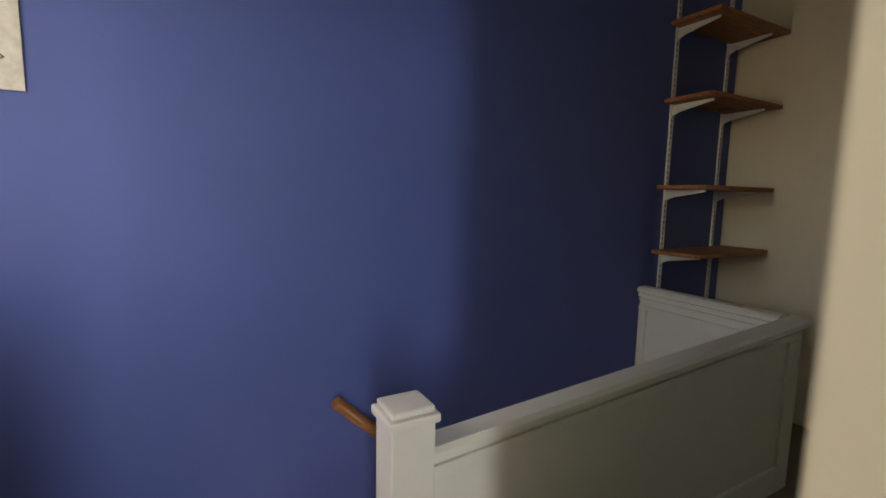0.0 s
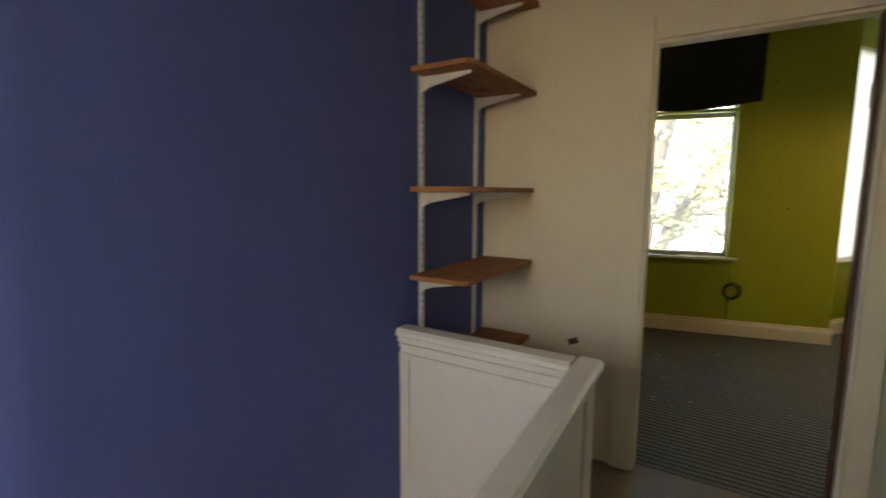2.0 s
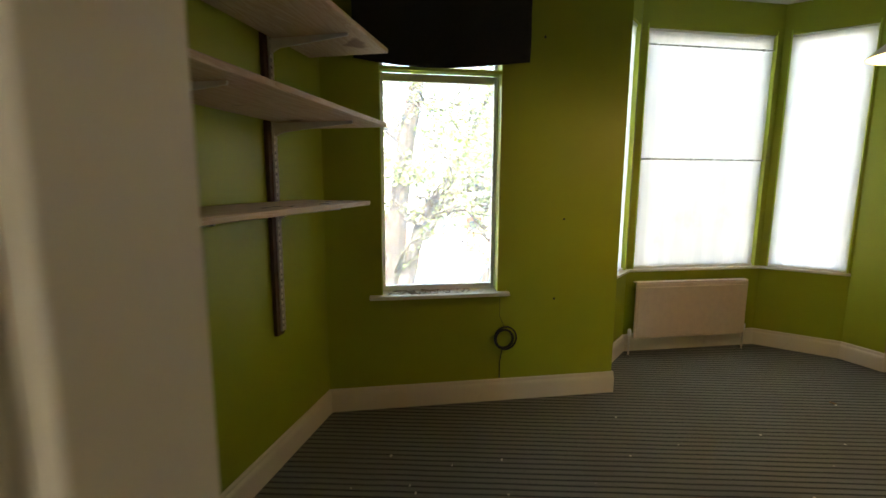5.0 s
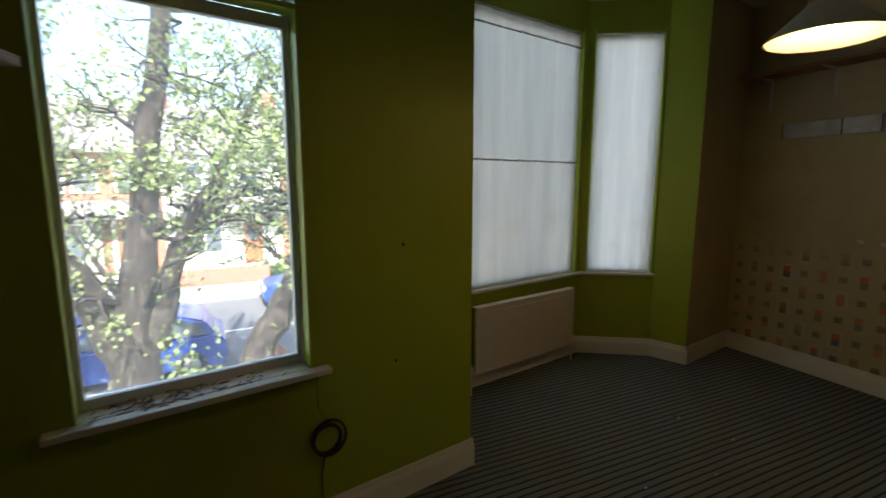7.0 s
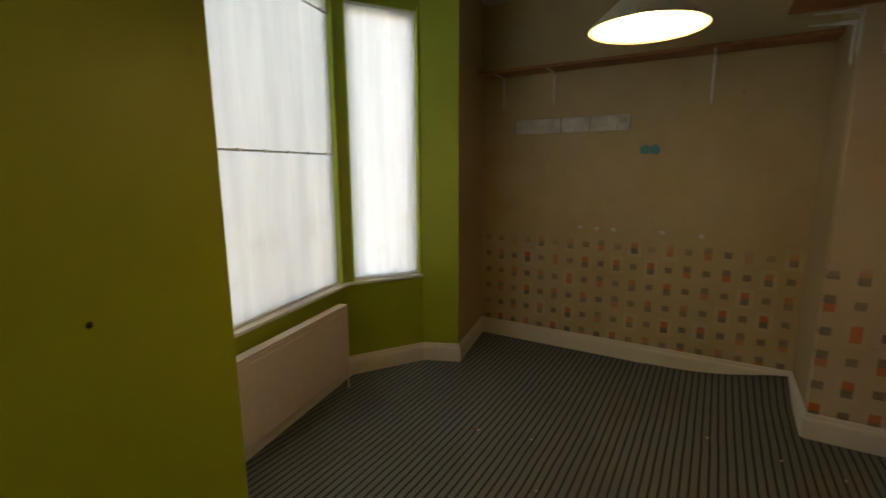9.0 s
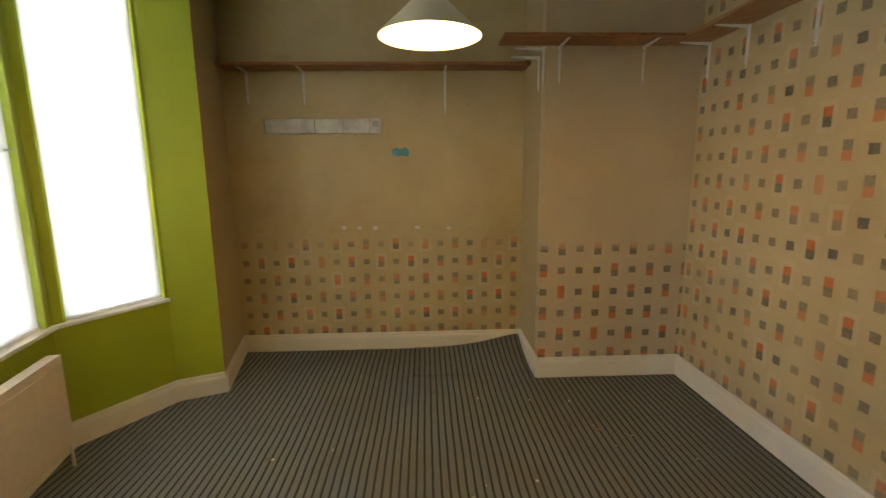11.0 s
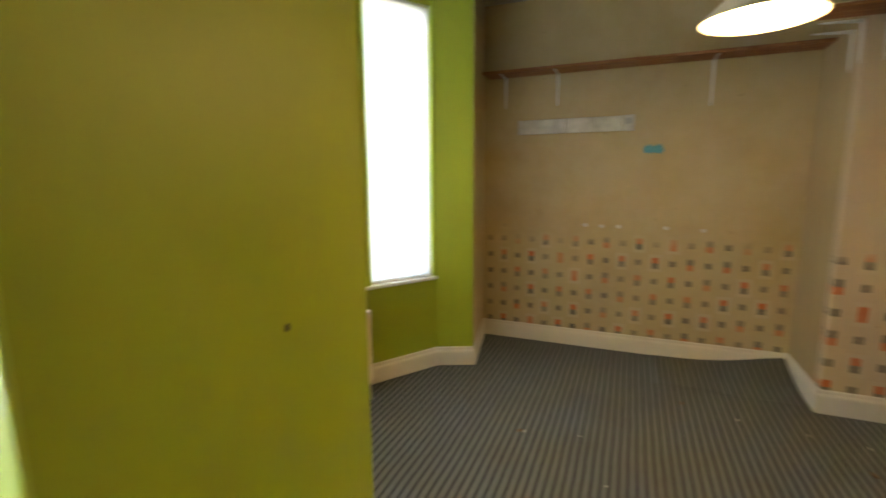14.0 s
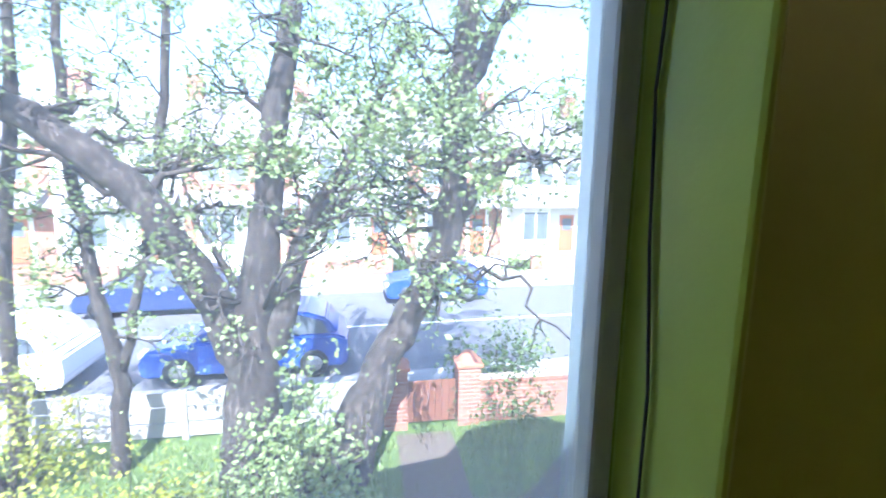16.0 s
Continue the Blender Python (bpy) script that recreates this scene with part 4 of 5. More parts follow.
# picture at the start of the landing
pic = thing("paper_map", pose(BLUE_X, 0, 0), "pale paper print pinned on the blue wall", "picture")
bm = bmesh.new()
boxm(bm, 0.0005, -4.0 + 0.02, 1.53, 0.0035, -3.535, 2.15)
part("sheet", bm, CHIP, pic)
bm = bmesh.new()
tube(bm, [(0.0045, -3.60 + 0.03 * math.sin(i), 1.6 + 0.01 * i + 0.006 * math.sin(i * 2.2)) for i in range(8)], 0.0015, 5)
part("line", bm, RUBBER, pic)
# door casing where the walk begins
bm = bmesh.new()
boxm(bm, LAND_E - 0.085, -2.84, 0, LAND_E + 0.101, -2.76, 2.08, bevel=0.004)
tagged(part("door_2", bm, CREAM), "white painted door casing of the back room", "door casing", kind="structure")

# ---- litter ----
random.seed(21)
bm = bmesh.new()
for _ in range(70):
    s = 2.34 + abs(random.gauss(0, 0.2)) if random.random() < 0.75 else random.uniform(2.35, 3.0)
    if s > 3.0:
        continue
    nn = random.uniform(-0.02, 0.075)
    a = random.uniform(0, math.pi)
    l, w = random.uniform(0.012, 0.06), random.uniform(0.0015, 0.006)
    boxm(bm, -l / 2, -w / 2, 0, l / 2, w / 2, 0.002, FRONT @ pose(s, nn, 0.7405 + random.uniform(0, 0.006), random.uniform(-14, 14), random.uniform(-9, 9), math.degrees(a)))
tagged(part("leaf_litter", bm, LITTER), "dry leaves and twigs lying on the window sill", "litter", kind="stuff")
bm = bmesh.new()
for _ in range(70):
    x, y = random.uniform(2.2, 6.0), random.uniform(0.1, 3.0)
    if random.random() < 0.5:
        x, y = random.gauss(2.7, 0.35), random.gauss(1.3, 0.5)
    if x < 2.0 or y > 1.9 + 0.2 * x or y < 0.05:
        continue
    r = random.uniform(0.002, 0.007)
    boxm(bm, -r, -r * random.uniform(0.3, 1), 0, r, r * 0.6, r * 0.5, pose(x, y, 0.0005, 0, 0, random.uniform(0, 180)))
tagged(part("floor_crumbs", bm, CHIP), "pale plaster crumbs scattered on the carpet", "crumbs", kind="stuff")
bm = bmesh.new()
for x, y, r in ((5.45, 0.95, 0.02), (5.52, 0.86, 0.014), (5.38, 0.80, 0.016), (5.2, 2.65, 0.018), (5.9, 1.75, 0.016), (4.6, 0.7, 0.01), (5.6, 0.7, 0.012)):
    boxm(bm, -r, -r * 0.4, 0, r, r * 0.5, r * 0.4, pose(x, y, 0.0005, 0, 0, x * 300), 0.001)
tagged(part("dirt_specks", bm, LITTER), "dark dirt specks on the carpet", "dirt", kind="stuff")
# carpet corner ruckled up against the projecting wall
bm = bmesh.new()
gx, gy = 14, 16
g = []
for a in range(gx + 1):
    row = []
    for b in range(gy + 1):
        x = EAST - 0.021 - 0.55 * (1 - a / gx)
        y = BREAST_Y + 0.022 + 0.9 * b / gy
        lift = 0.11 * (a / gx) ** 2.2 * math.exp(-((b / gy) * 2.6) ** 1.5)
        row.append(bm.verts.new((x, y, 0.003 + lift)))
    g.append(row)
for a in range(gx):
    for b in range(gy):
        f = bm.faces.new((g[a][b], g[a + 1][b], g[a + 1][b + 1], g[a][b + 1]))
        f.smooth = True
ck = tagged(part("carpet_corner", bm, CARPET), "loose striped carpet edge curling up at the skirting", "carpet")
ck.modifiers.new("thickness", "SOLIDIFY").thickness = 0.006
# marks on the green wall
for s, z in ((3.424, 0.676), (3.47, 1.2), (3.3, 2.3)):
    bm = bmesh.new()
    lathe(bm, [(0.008, 0), (0.006, 0.002), (0.0, 0.0022)], 10)
    bmesh.ops.transform(bm, matrix=FRONT @ pose(s, 0, z, 90), verts=bm.verts)
    tagged(part("wall_plug", bm, RUBBER), "small dark screw hole in the green wall", "screw hole", "screw holes")

# ---- lights in bay and back windows, added landing fill, and lamp ----
for i, (a, b) in enumerate(BAYSEG):
    mid = front((a[0] + b[0]) / 2, (a[1] + b[1]) / 2, 1.68)
    d = Vector((b[0] - a[0], b[1] - a[1], 0))
    nrm = (FRONT.to_3x3() @ Vector((-d.y, d.x, 0))).normalized()
    lamp("bay_daylight", "AREA", look(mid + nrm * 0.12, mid - nrm), (0.42, 0.85, 0.42)[i], (0.93, 0.97, 1.0), d.length - 0.2, 1.85)
# Added fill from the unseen south end, to brighten the landing walls.
lamp("stairs_window_daylight", "AREA", look((2.125, LAND_S - 0.05, 1.6), (2.9, 0, 1.35)), 0.9, (1.0, 0.92, 0.78), 0.35, 1.2)
lamp("back_window_daylight", "AREA", look((LAND_E + 2.05, -3.79, 1.5), (LAND_E, -3.3, 1.4)), 6.0, (0.86, 0.93, 1.0), 0.26, 1.6)
pt_l = lamp("pendant_glow", "POINT", pose(4.62, 1.77, 1.968), 1.3, (1.0, 0.66, 0.30))
pt_l.data.shadow_soft_size = 0.05

# ---- outside ----
GZ = -3.0
GRASS = simple("rough_grass", (0.075, 0.12, 0.025), 0.9, var=0.5, scale=9, bump=0.5)
ASPH = simple("asphalt", (0.13, 0.13, 0.14), 0.85, var=0.25, scale=40)
PAVE = simple("concrete_paving", (0.30, 0.29, 0.27), 0.85, var=0.15, scale=8)
SOIL = simple("trodden_path", (0.10, 0.078, 0.06), 0.9, var=0.3, scale=12)
bm = bmesh.new()
boxm(bm, -900, 2.2, GZ - 0.3, 900, 1500, GZ)
tagged(part("ground", bm, GRASS), "rough spring grass and soil in front of the house", "ground", kind="structure")
STREET = pose(4.0, 0, GZ, 0, 0, 3.0)


def strip(name, y0, y1, z, material, label, cat, t=0.1):
    bm = bmesh.new()
    boxm(bm, -120, y0, z - t, 120, y1, z)
    return tagged(part(name, bm, material, m=STREET), label, cat, kind="structure")


strip("pavement", 10.4, 12.0, 0.12, PAVE, "pale paved footway beside the garden wall", "pavement", 0.12)
strip("road", 12.0, 19.6, 0.02, ASPH, "grey asphalt street in sun", "road", 0.02)
strip("pavement_2", 19.6, 22.2, 0.13, PAVE, "pale paved footway across the street", "pavement", 0.13)
strip("road_line", 15.52, 15.62, 0.026, simple("road_paint", (0.75, 0.75, 0.72), 0.6), "white painted line along the road", "road marking", 0.004)
bm = bmesh.new()
boxm(bm, 3.25, 3.3, GZ, 4.2, 9.6, GZ + 0.02)
tagged(part("garden_path", bm, SOIL), "worn garden path leading to the gate", "path", kind="structure")
bm = bmesh.new()
boxm(bm, 4.75, 9.85, GZ, 30, 10.08, GZ + 0.75)
boxm(bm, 4.75, 9.82, GZ + 0.75, 30, 10.11, GZ + 0.82, bevel=0.01)
tagged(part("garden_wall", bm, BRICK), "low red brick garden wall", "garden wall", kind="structure")
for x in (3.25, 4.55):
    gp = thing("gate_pillar", pose(x, 9.95, GZ), "red brick gate pillar with a pointed cap", "gate pillar", "gate pillars")
    box_part("shaft", (-0.2, -0.2, 0, 0.2, 0.2, 1.1), BRICK, gp, bevel=0.008)
    bm = bmesh.new()
    boxm(bm, -0.24, -0.24, 1.1, 0.24, 0.24, 1.16, bevel=0.01)
    lathe(bm, [(0.27, 1.16), (0.2, 1.22), (0.08, 1.34), (0.0, 1.36)], 4)
    part("cap", bm, simple("terracotta", (0.36, 0.14, 0.08), 0.8), gp)
GATEWOOD = timber("brown_gate_wood", (0.20, 0.08, 0.045), (0.13, 0.05, 0.03), (0.05, 0.02, 0.01), 0.6, along="Z")
gt = thing("garden_gate", pose(3.46, 9.9, GZ + 0.06), "low reddish-brown boarded wooden gate", "gate")
for q in range(7):
    box_part("board", (q * 0.125, 0, 0, q * 0.125 + 0.118, 0.022, 0.78), GATEWOOD, gt, bevel=0.003)
for zz in (0.12, 0.62):
    box_part("gate_rail", (0, 0.0225, zz, 0.87, 0.05, zz + 0.09), GATEWOOD, gt)
FENCE = simple("grey_concrete_fence", (0.28, 0.27, 0.25), 0.85, var=0.2)
fc = thing("garden_fence", pose(3.0, 10.05, GZ, 0, 0, 0), "low pale fence of posts and boards along the footway", "fence")
for q in range(7):
    box_part("post", (-0.1 - q * 1.6, -0.06, 0, -q * 1.6, 0.05, 0.85), FENCE, fc, bevel=0.01)
    for zz in (0.05, 0.32, 0.59):
        box_part("board", (-q * 1.6 - 1.6, -0.02, zz, -q * 1.6 - 0.101, 0.02, zz + 0.24), FENCE, fc, bevel=0.005)

# terrace across the street
WHITEWALL = paint("white_render", (0.72, 0.70, 0.66), 0.8, 0.08)
SLATE = simple("grey_slates", (0.22, 0.20, 0.21), 0.7, var=0.25, scale=6)
REDDOOR = paint("red_brown_door", (0.42, 0.13, 0.06), 0.4, 0.1)
DARKGLASS = simple("dark_window_glass", (0.10, 0.12, 0.14), 0.08, var=0.3, scale=1)


def terrace_house(i, x):
    h = thing("terraced_house", STREET @ pose(x, 26.5, 0), "two-storey brick terraced house with white bay, porch roof and slate roof", "house", "terrace across the street")
    box_part("wall", (0, 0, 0, 5.4, 7, 6.0), (BRICK, WHITEWALL)[i % 2], h)
    bm = bmesh.new()
    prism_pts = [(-0.3, 5.95), (3.5, 8.6), (7.3, 5.95), (7.3, 5.8), (-0.3, 5.8)]
    a = [bm.verts.new((-0.02, y, z)) for y, z in prism_pts]
    b = [bm.verts.new((5.42, y, z)) for y, z in prism_pts]
    bm.faces.new(a)
    bm.faces.new(b[::-1])
    for q in range(5):
        bm.faces.new((a[q], b[q], b[(q + 1) % 5], a[(q + 1) % 5]))
    bmesh.ops.recalc_face_normals(bm, faces=bm.faces[:])
    rf = part("roof", bm, SLATE, h)
    bm = bmesh.new()
    boxm(bm, 5.0, 3.1, 8.0, 5.8, 3.9, 9.6, bevel=0.02)
    part("chimney", bm, BRICK, rf)
    bm = bmesh.new()
    slab(bm, [(0.5, -0.01), (0.9, -0.75), (2.5, -0.75), (2.9, -0.01)], 0.0, 2.9)
    bay_ = part("bay", bm, WHITEWALL, h, "white painted bay")
    for x0, x1 in ((0.98, 1.65), (1.75, 2.42)):
        box_part("pane", (x0, -0.765, 1.1, x1, -0.752, 2.6), DARKGLASS, bay_)
    bm = bmesh.new()
    vs = [bm.verts.new(p) for p in ((0.2, -1.1, 2.95), (5.3, -1.1, 2.95), (5.3, -0.005, 3.65), (0.2, -0.005, 3.65), (0.2, -1.1, 2.85), (5.3, -1.1, 2.85), (5.3, -0.005, 2.85), (0.2, -0.005, 2.85))]
    for q in ((0, 1, 2, 3), (7, 6, 5, 4), (0, 4, 5, 1), (1, 5, 6, 2), (3, 7, 4, 0)):
        bm.faces.new([vs[k_] for k_ in q])
    part("porch_roof", bm, SLATE, h)
    d_ = box_part("door", (3.5, -0.05, 0.3, 4.4, -0.004, 2.4), REDDOOR, h, bevel=0.01)
    box_part("pane", (3.65, -0.06, 1.5, 4.25, -0.052, 2.2), DARKGLASS, d_)
    box_part("door_surround", (3.3, -0.03, 0.0, 3.49, -0.003, 2.8), WHITEWALL, h)
    box_part("door_surround", (4.41, -0.03, 0.0, 4.6, -0.003, 2.8), WHITEWALL, h)
    for x0 in (0.8, 2.0, 3.6):
        w = box_part("window", (x0, -0.06, 4.0, x0 + 1.0, -0.003, 5.5), WHITEWALL, h)
        box_part("pane", (x0 + 0.08, -0.07, 4.08, x0 + 0.92, -0.062, 4.8), DARKGLASS, w)
        box_part("pane", (x0 + 0.08, -0.07, 4.86, x0 + 0.92, -0.062, 5.42), DARKGLASS, w)


for i in range(11):
    terrace_house(i, -30.2 + 5.42 * i)
for i in range(11):
    bm = bmesh.new()
    boxm(bm, -30.2 + 5.42 * i, 22.3, 0, -30.2 + 5.42 * i + 4.2, 22.5, 0.8, bevel=0.02)
    tagged(part("front_wall", bm, (WHITEWALL, BRICK)[i % 2], m=STREET), "low front garden wall of a terraced house", "garden wall", "front walls")


# cars
def car(m, colour, label, length=4.0):
    c = thing("parked_car", m, label, "car", "parked cars")
    L, W, = length, 1.7
    body = [(0, 0.35), (0.02, 0.62), (0.18, 0.80), (0.95, 0.92), (1.05, 0.93), (L - 0.25, 0.95), (L - 0.03, 0.85), (L, 0.4), (L - 0.1, 0.22), (0.1, 0.22)]
    bm = bmesh.new()
    prism(bm, body, -W / 2, W / 2)
    bmesh.ops.bevel(bm, geom=bm.edges[:], offset=0.05, segments=2, affect="EDGES")
    part("body", bm, colour, c)
    cab = [(0.98, 0.9), (1.65, 1.42), (L - 0.95, 1.47), (L - 0.45, 1.3), (L - 0.2, 0.92)]
    bm = bmesh.new()
    prism(bm, cab, -W / 2 + 0.1, W / 2 - 0.1)
    bmesh.ops.bevel(bm, geom=bm.edges[:], offset=0.06, segments=2, affect="EDGES")
    top = part("cabin", bm, colour, c)
    glassy = [(1.15, 0.95), (1.68, 1.36), (L - 1.0, 1.40), (L - 0.55, 1.24), (L - 0.42, 0.97)]
    for sg in (-1, 1):
        bm = bmesh.new()
        y = sg * (W / 2 - 0.1)
        prism(bm, glassy, y - 0.006, y + 0.006)
        part("side_window", bm, DARKGLASS, top)
    bm = bmesh.new()
    vs = [bm.verts.new(p) for p in ((1.02, -0.66, 0.96), (1.02, 0.66, 0.96), (1.60, 0.6, 1.40), (1.60, -0.6, 1.40))]
    bm.faces.new(vs)
    ws = part("windscreen", bm, DARKGLASS, top, m=pose(-0.03, 0, 0.02))
    for x in (0.75, L - 0.75):
        for sg in (-1, 1):
            bm = bmesh.new()
            lathe(bm, [(0.18, -0.1), (0.30, -0.1), (0.32, -0.07), (0.32, 0.07), (0.30, 0.1), (0.18, 0.1)], 24)
            wh = part("wheel", bm, RUBBER, c, m=pose(x, sg * (W / 2 - 0.08), 0.32, 90))
            bm = bmesh.new()
            lathe(bm, [(0.0, 0.085), (0.05, 0.09), (0.19, 0.085), (0.19, -0.085), (0.05, -0.09), (0.0, -0.085)], 20)
            part("rim", bm, STEEL, wh, "silver alloy rim")
    for sg in (-0.6, 0.6):
        bm = bmesh.new()
        boxm(bm, 0.0, sg - 0.16, 0.62, 0.1, sg + 0.16, 0.75, bevel=0.02)
        part("headlight", bm, UPVC, c)
    return c


CARBLUE = simple("blue_car_paint", (0.03, 0.08, 0.36), 0.2, 0.2, 0.05)
CARDARK = simple("dark_blue_car_paint", (0.03, 0.05, 0.14), 0.2, 0.2, 0.05)
CARWHITE = simple("white_car_paint", (0.75, 0.76, 0.78), 0.2, 0.0, 0.03)
car(STREET @ pose(0.35, 18.45, 0.02), CARBLUE, "bright blue hatchback parked at the far kerb", 3.7)
car(STREET @ pose(-9.0, 18.3, 0.02), CARDARK, "dark blue estate car parked at the far kerb", 4.5)
car(STREET @ pose(-5.2, 13.1, 0.02), CARBLUE, "blue saloon car parked beside the garden fence", 4.2)
car(STREET @ pose(-10.4, 12.9, 0.02), CARWHITE, "white hatchback parked beside the garden fence", 4.0)
car(STREET @ pose(-15.5, 13.3, 0.02), CARBLUE, "blue car parked behind the white hatchback", 4.1)

# trees
BARK = Nodes("furrowed_bark")
bv = BARK.coord()
bf = BARK.noise(BARK.scaled(bv, 9, 9, 2.2), 2.2, 6, 0.7, 1.0)
BARK = BARK.done(BARK.ramp(bf, (0.40, (0.014, 0.011, 0.010)), (0.52, (0.045, 0.034, 0.029)), (0.66, (0.13, 0.11, 0.095))), 0.9, bf, 0.9, 0.04)


def leaf_mat(name, a, b):
    n = Nodes(name)
    rnd = n.t.nodes.new("ShaderNodeNewGeometry").outputs["Random Per Island"]
    col = n.ramp(rnd, (0.0, a), (1.0, b))
    n.done(col, 0.5)
    tl = n.t.nodes.new("ShaderNodeBsdfTranslucent")
    n.put(tl.inputs[0], col)
    mx = n.t.nodes.new("ShaderNodeMixShader")
    mx.inputs[0].default_value = 0.4
    n.t.links.new(n.b.outputs[0], mx.inputs[1])
    n.t.links.new(tl.outputs[0], mx.inputs[2])
    n.t.links.new(mx.outputs[0], n.out.inputs[0])
    return n.m


LEAF = leaf_mat("spring_leaves", (0.15, 0.22, 0.07), (0.34, 0.42, 0.17))
LEAFY = leaf_mat("yellow_green_leaves", (0.22, 0.27, 0.03), (0.40, 0.40, 0.06))
LEAFD = leaf_mat("dark_shrub_leaves", (0.05, 0.10, 0.03), (0.13, 0.20, 0.06))


class Leaves:
    def __init__(self):
        self.v, self.f = [], []

    def leaf(self, p, size):
        d = Vector((random.gauss(0, 1), random.gauss(0, 1), random.gauss(0, 0.6))).normalized()
        s = d.orthogonal().normalized() * size * 0.38
        s = Matrix.Rotation(random.uniform(0, 6.28), 3, d) @ s
        i = len(self.v)
        up = d.cross(s).normalized() * size * 0.06
        self.v += [p, p + d * size * 0.45 + s + up, p + d * size, p + d * size * 0.45 - s + up]
        self.f += [(i, i + 1, i + 2), (i, i + 2, i + 3)]

    def clump(self, p, r, n, size):
        for _ in range(n):
            q = Vector((random.gauss(0, 1), random.gauss(0, 1), random.gauss(0, 1))) * r * 0.5
            self.leaf(p + q, size * random.uniform(0.6, 1.3))

    def make(self, name, mat, parent=None):
        me = bpy.data.meshes.new(name)
        me.from_pydata([tuple(v) for v in self.v], [], self.f)
        me.materials.append(mat)
        ob = new(name, me)
        ob.parent = parent
        return ob


def wander(p, q, n, amp):
    p, q = Vector(p), Vector(q)
    out = []
    for i in range(n + 1):
        f = i / n
        w = amp * math.sin(math.pi * f)
        out.append(p.lerp(q, f) + Vector((noise.noise(p * 3 + Vector((f * 4, 0, 0))), noise.noise(p * 3 + Vector((0, f * 4, 9))), noise.noise(p * 3 + Vector((5, 0, f * 4))))) * w)
    return out


def twigs(bm, lv, start, d, length, r, depth, leafiness, size):
    """A branch that forks into thinner ones and carries leaves."""
    end = start + d * length
    pts = wander(start, end, 5, length * 0.3)
    tube(bm, pts, [r * (1 - 0.6 * i / 5) for i in range(6)], 5 if r < 0.03 else 8, False)
    if depth == 0:
        for p in pts[2:]:
            lv.clump(p, 0.16, leafiness, size)
        return
    for k_ in range(3):
        f = random.choice(pts[2:])
        nd = (d + Vector((random.gauss(0, 0.7), random.gauss(0, 0.7), random.gauss(0.1, 0.6)))).normalized()
        twigs(bm, lv, f, nd, length * random.uniform(0.5, 0.8), r * 0.5, depth - 1, leafiness, size)
    lv.clump(pts[-1], 0.2, leafiness, size)


def tree(name, label, stems, seed, leafiness=5, size=0.075, branch=7, reach=1.0, leaf=None, ivy=0.0):
    random.seed(seed)
    t = thing(name, pose(0, 0, 0), label, "tree")
    bm, bt, lv = bmesh.new(), bmesh.new(), Leaves()
    for pts, radii in stems:
        full, rad_ = [], []
        for (p, q), (r0, r1) in zip(zip(pts, pts[1:]), zip(radii, radii[1:])):
            w = wander(p, q, 6, 0.10)
            full += w[:-1]
            rad_ += [(r0 + (r1 - r0) * i / 6) * (1 + 0.12 * noise.noise(Vector(x) * 4)) for i, x in enumerate(w[:-1])]
        full.append(Vector(pts[-1]))
        rad_.append(radii[-1])
        tube(bm, full, rad_, 14)
        for i in range(branch):
            j = random.randrange(len(full) // 3, len(full))
            d = Vector((random.gauss(0, 1), random.gauss(0, 0.8), random.gauss(0.45, 0.5))).normalized()
            twigs(bt, lv, full[j], d, reach * random.uniform(0.5, 1.3), min(rad_[j] * 0.3, 0.05), 2, leafiness, size)
        if ivy:
            for p, r in zip(full[: len(full) // 2], rad_):
                for _ in range(int(10 * ivy)):
                    a = random.uniform(0, 6.28)
                    lv.leaf(p + Vector((math.cos(a) * r, math.sin(a) * r, random.uniform(-0.2, 0.2))), size * 0.9)
    trunk = part("trunk", bm, BARK, t)
    part("branches", bt, BARK, trunk)
    lv.make("crown", leaf or LEAF, t)
    return t


TY = 8.6
tree("garden_tree", "old garden tree with several thick furrowed trunks and young leaves", [
    ([(1.15, TY, GZ - 0.1), (1.2, TY, -1.9), (1.25, TY, -0.8), (1.42, TY, 0.4), (1.55, TY + 0.1, 1.6), (1.9, TY + 0.1, 3.6), (2.1, TY, 5.5)], [0.46, 0.38, 0.31, 0.22, 0.18, 0.14, 0.08]),
    ([(1.2, TY, -1.2), (0.75, TY - 0.1, -0.1), (0.25, TY - 0.2, 0.9), (-0.3, TY - 0.3, 1.55), (-1.5, TY - 0.4, 2.45), (-3.0, TY - 0.4, 3.3)], [0.28, 0.22, 0.2, 0.19, 0.15, 0.08]),
    ([(1.5, TY, -1.0), (1.75, TY, 0.0), (2.1, TY + 0.1, 0.95), (2.8, TY + 0.2, 2.05), (3.3, TY + 0.3, 3.2)], [0.2, 0.15, 0.11, 0.08, 0.04]),
    ([(2.0, TY + 0.1, 0.7), (2.6, TY + 0.2, 1.25), (3.3, TY + 0.2, 1.35)], [0.08, 0.06, 0.03]),
], 5, 4, 0.075, 18, 1.1, None, 1.0)
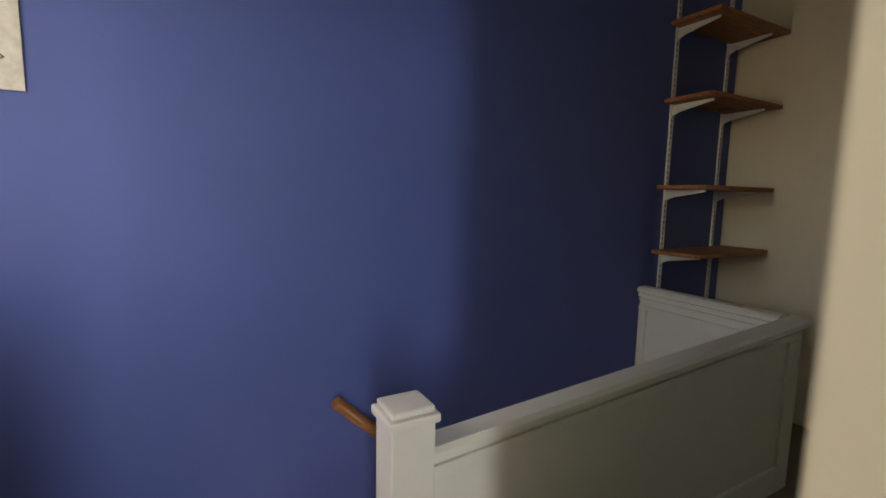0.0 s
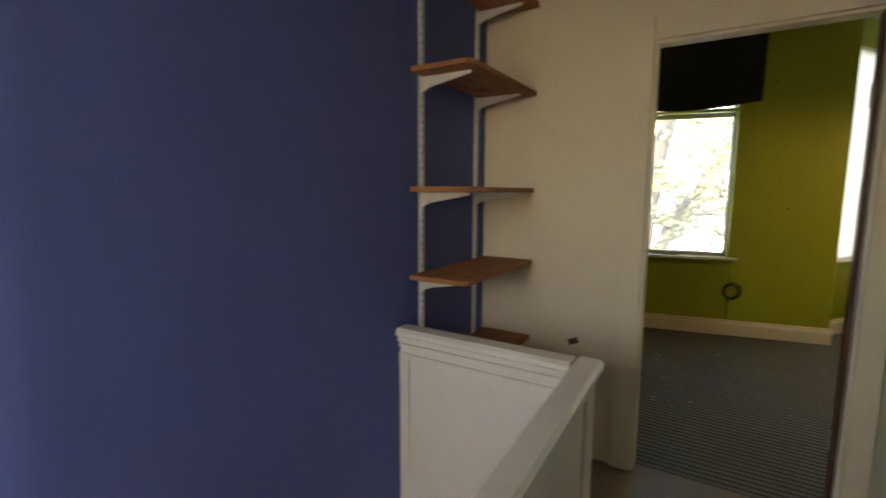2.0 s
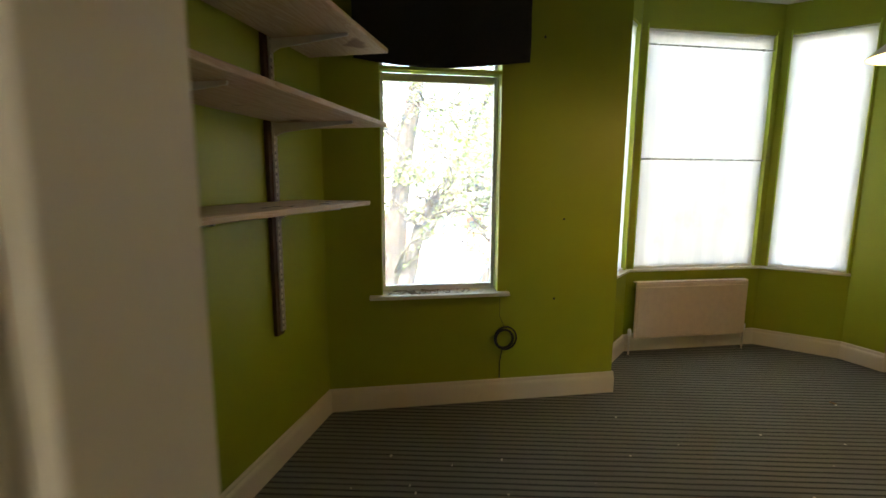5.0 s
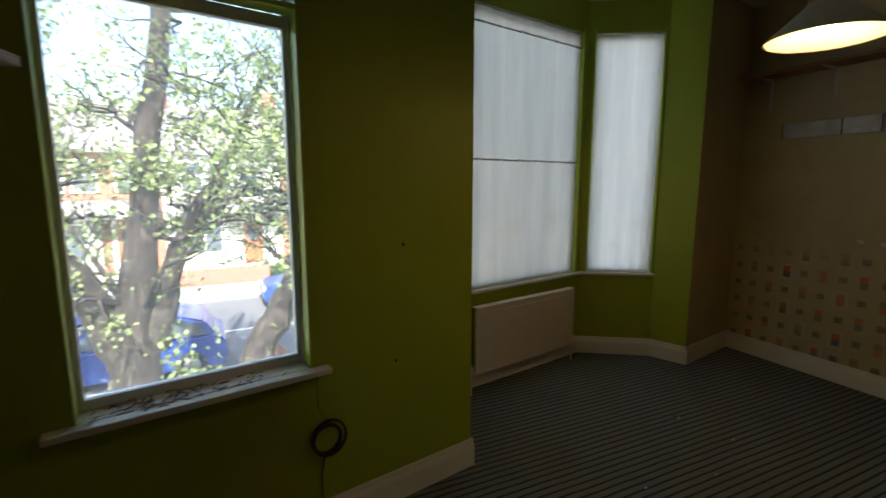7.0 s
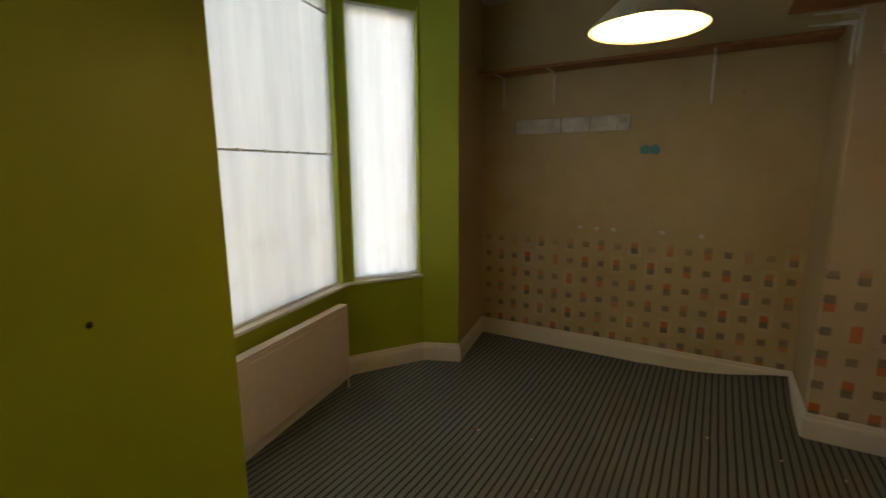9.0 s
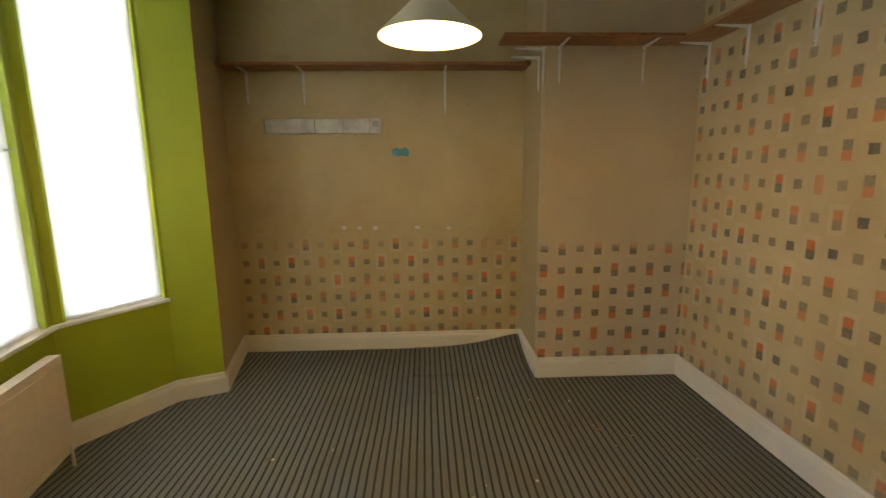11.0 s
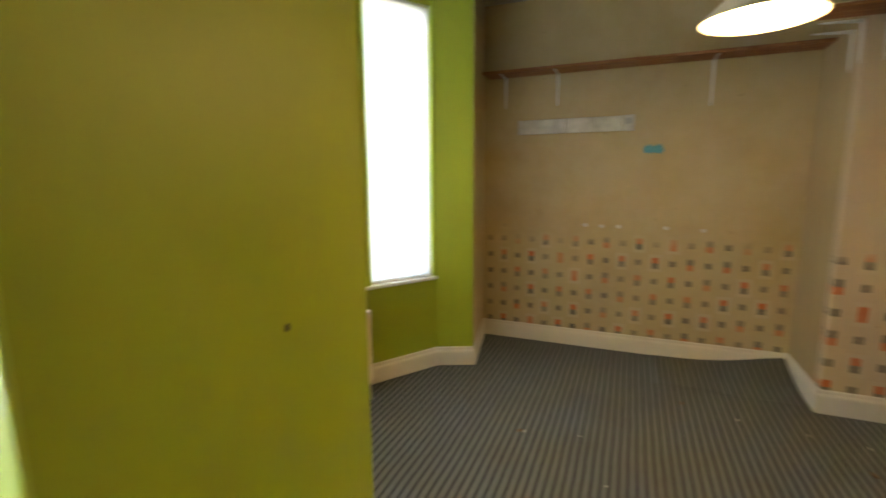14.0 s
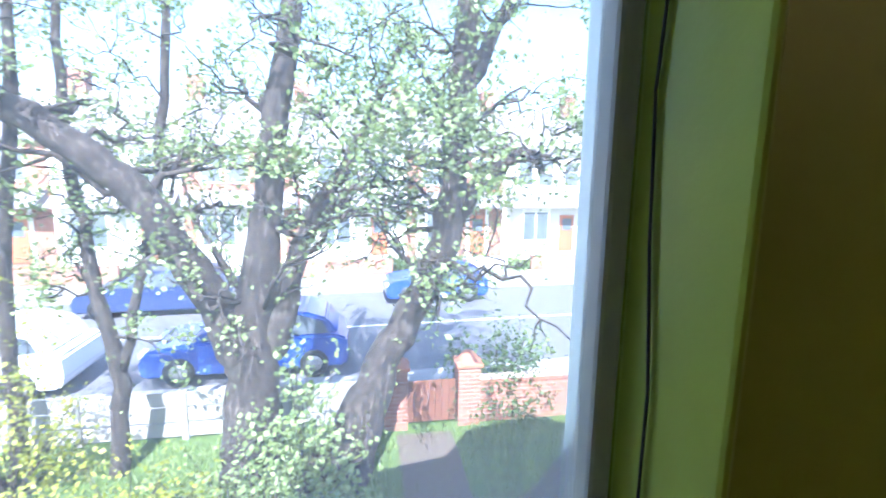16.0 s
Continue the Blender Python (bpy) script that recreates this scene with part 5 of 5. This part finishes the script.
tree("leaning_tree", "leaning old tree with a forked trunk beside the gate", [
    ([(2.2, TY - 0.2, GZ - 0.1), (2.6, TY - 0.2, -2.2), (2.95, TY - 0.1, -1.2), (3.5, TY, -0.3), (3.88, TY, 0.5), (3.98, TY, 1.6), (4.05, TY, 2.4), (4.15, TY, 3.8), (4.5, TY, 5.6)], [0.5, 0.36, 0.25, 0.21, 0.22, 0.19, 0.17, 0.16, 0.08]),
    ([(3.85, TY, 0.6), (4.3, TY, 1.3), (4.75, TY, 1.68), (5.1, TY, 1.75), (5.25, TY, 1.5)], [0.15, 0.12, 0.10, 0.09, 0.05]),
    ([(4.05, TY, 2.3), (4.5, TY - 0.1, 3.4), (5.2, TY - 0.2, 4.4)], [0.11, 0.09, 0.05]),
], 9, 4, 0.075, 17, 1.1, None, 0.9)
tree("slender_tree", "slender pale-barked tree among garden shrubs", [
    ([(-0.9, 9.2, GZ - 0.1), (-0.7, 9.2, -1.6), (-0.95, 9.2, 0), (-1.1, 9.2, 1.6), (-1.0, 9.2, 4.5)], [0.13, 0.11, 0.09, 0.07, 0.04]),
    ([(-0.7, 9.2, -1.4), (-0.3, 9.3, 0.2), (0.1, 9.3, 2.4), (0.25, 9.3, 4.6)], [0.07, 0.06, 0.06, 0.05]),
    ([(-2.4, 9.6, GZ - 0.1), (-2.3, 9.6, 0), (-1.9, 9.6, 2.6), (-1.7, 9.6, 4.8)], [0.11, 0.10, 0.08, 0.04]),
], 12, 4, 0.075, 12, 1.0, None, 0.2)


def shrub(name, label, centre, r, n, leaf, seed, size=0.07):
    random.seed(seed)
    s = thing(name, pose(*centre), label, "shrub")
    bm, lv = bmesh.new(), Leaves()
    for _ in range(n):
        d = Vector((random.gauss(0, 1), random.gauss(0, 1), abs(random.gauss(0.4, 0.6)))).normalized()
        e = Vector((d.x * r[0], d.y * r[1], d.z * r[2])) * random.uniform(0.5, 1.1)
        tube(bm, wander((0, 0, 0), e, 4, 0.12), [0.012, 0.01, 0.008, 0.006, 0.003], 4, False)
        for f in (0.55, 0.75, 0.9, 1.0):
            lv.clump(e * f, 0.2, 7, size)
    part("stems", bm, BARK, s)
    lv.make("leaves", leaf, s)


shrub("garden_shrub", "loose yellow-green flowering shrub in the front garden", (0.0, 7.6, GZ), (1.4, 0.8, 1.4), 90, LEAFY, 31)
shrub("garden_shrub", "leafy green shrub round the foot of the trees", (1.5, 7.4, GZ), (1.5, 0.6, 1.55), 120, LEAF, 32)
shrub("garden_shrub", "tall loose yellow-green shrub beside the fence", (-2.0, 8.8, GZ), (1.1, 0.7, 3.0), 60, LEAFY, 33)
shrub("garden_shrub", "dusty green shrub overhanging the garden wall", (5.3, 10.3, GZ), (1.3, 0.8, 1.8), 170, LEAFD, 34, 0.08)
shrub("garden_shrub", "thin leafy suckers in front of the tree", (2.0, 7.9, GZ), (0.8, 0.4, 2.3), 80, LEAF, 35, 0.09)
shrub("front_hedge", "clipped green hedge before the houses opposite", (4.2, 23.6, GZ), (2.2, 0.5, 1.2), 60, LEAFD, 36, 0.12)
random.seed(50)
lv = Leaves()
for _ in range(14000):
    x, y = random.uniform(-2, 7.5), random.uniform(6.2, 9.8)
    if 3.25 < x < 4.2 and random.random() < 0.9:
        continue
    p = Vector((x, y, GZ))
    i = len(lv.v)
    h = random.uniform(0.05, 0.16)
    a = random.uniform(0, 3.14)
    w = Vector((math.cos(a), math.sin(a), 0)) * 0.008
    lv.v += [p - w, p + w, p + Vector((random.gauss(0, 0.04), random.gauss(0, 0.04), h))]
    lv.f.append((i, i + 1, i + 2))
tagged(lv.make("grass", LEAF), "ragged green grass beside the path", "grass", kind="stuff")
# far trees beyond the houses
for i in range(5):
    random.seed(70 + i)
    x = -20 + i * 11
    shrub("far_tree", "leafy tree beyond the roofs", (x, 46 + 3 * (i % 2), GZ), (3.5, 3, 10), 70, LEAF, 80 + i, 0.45)
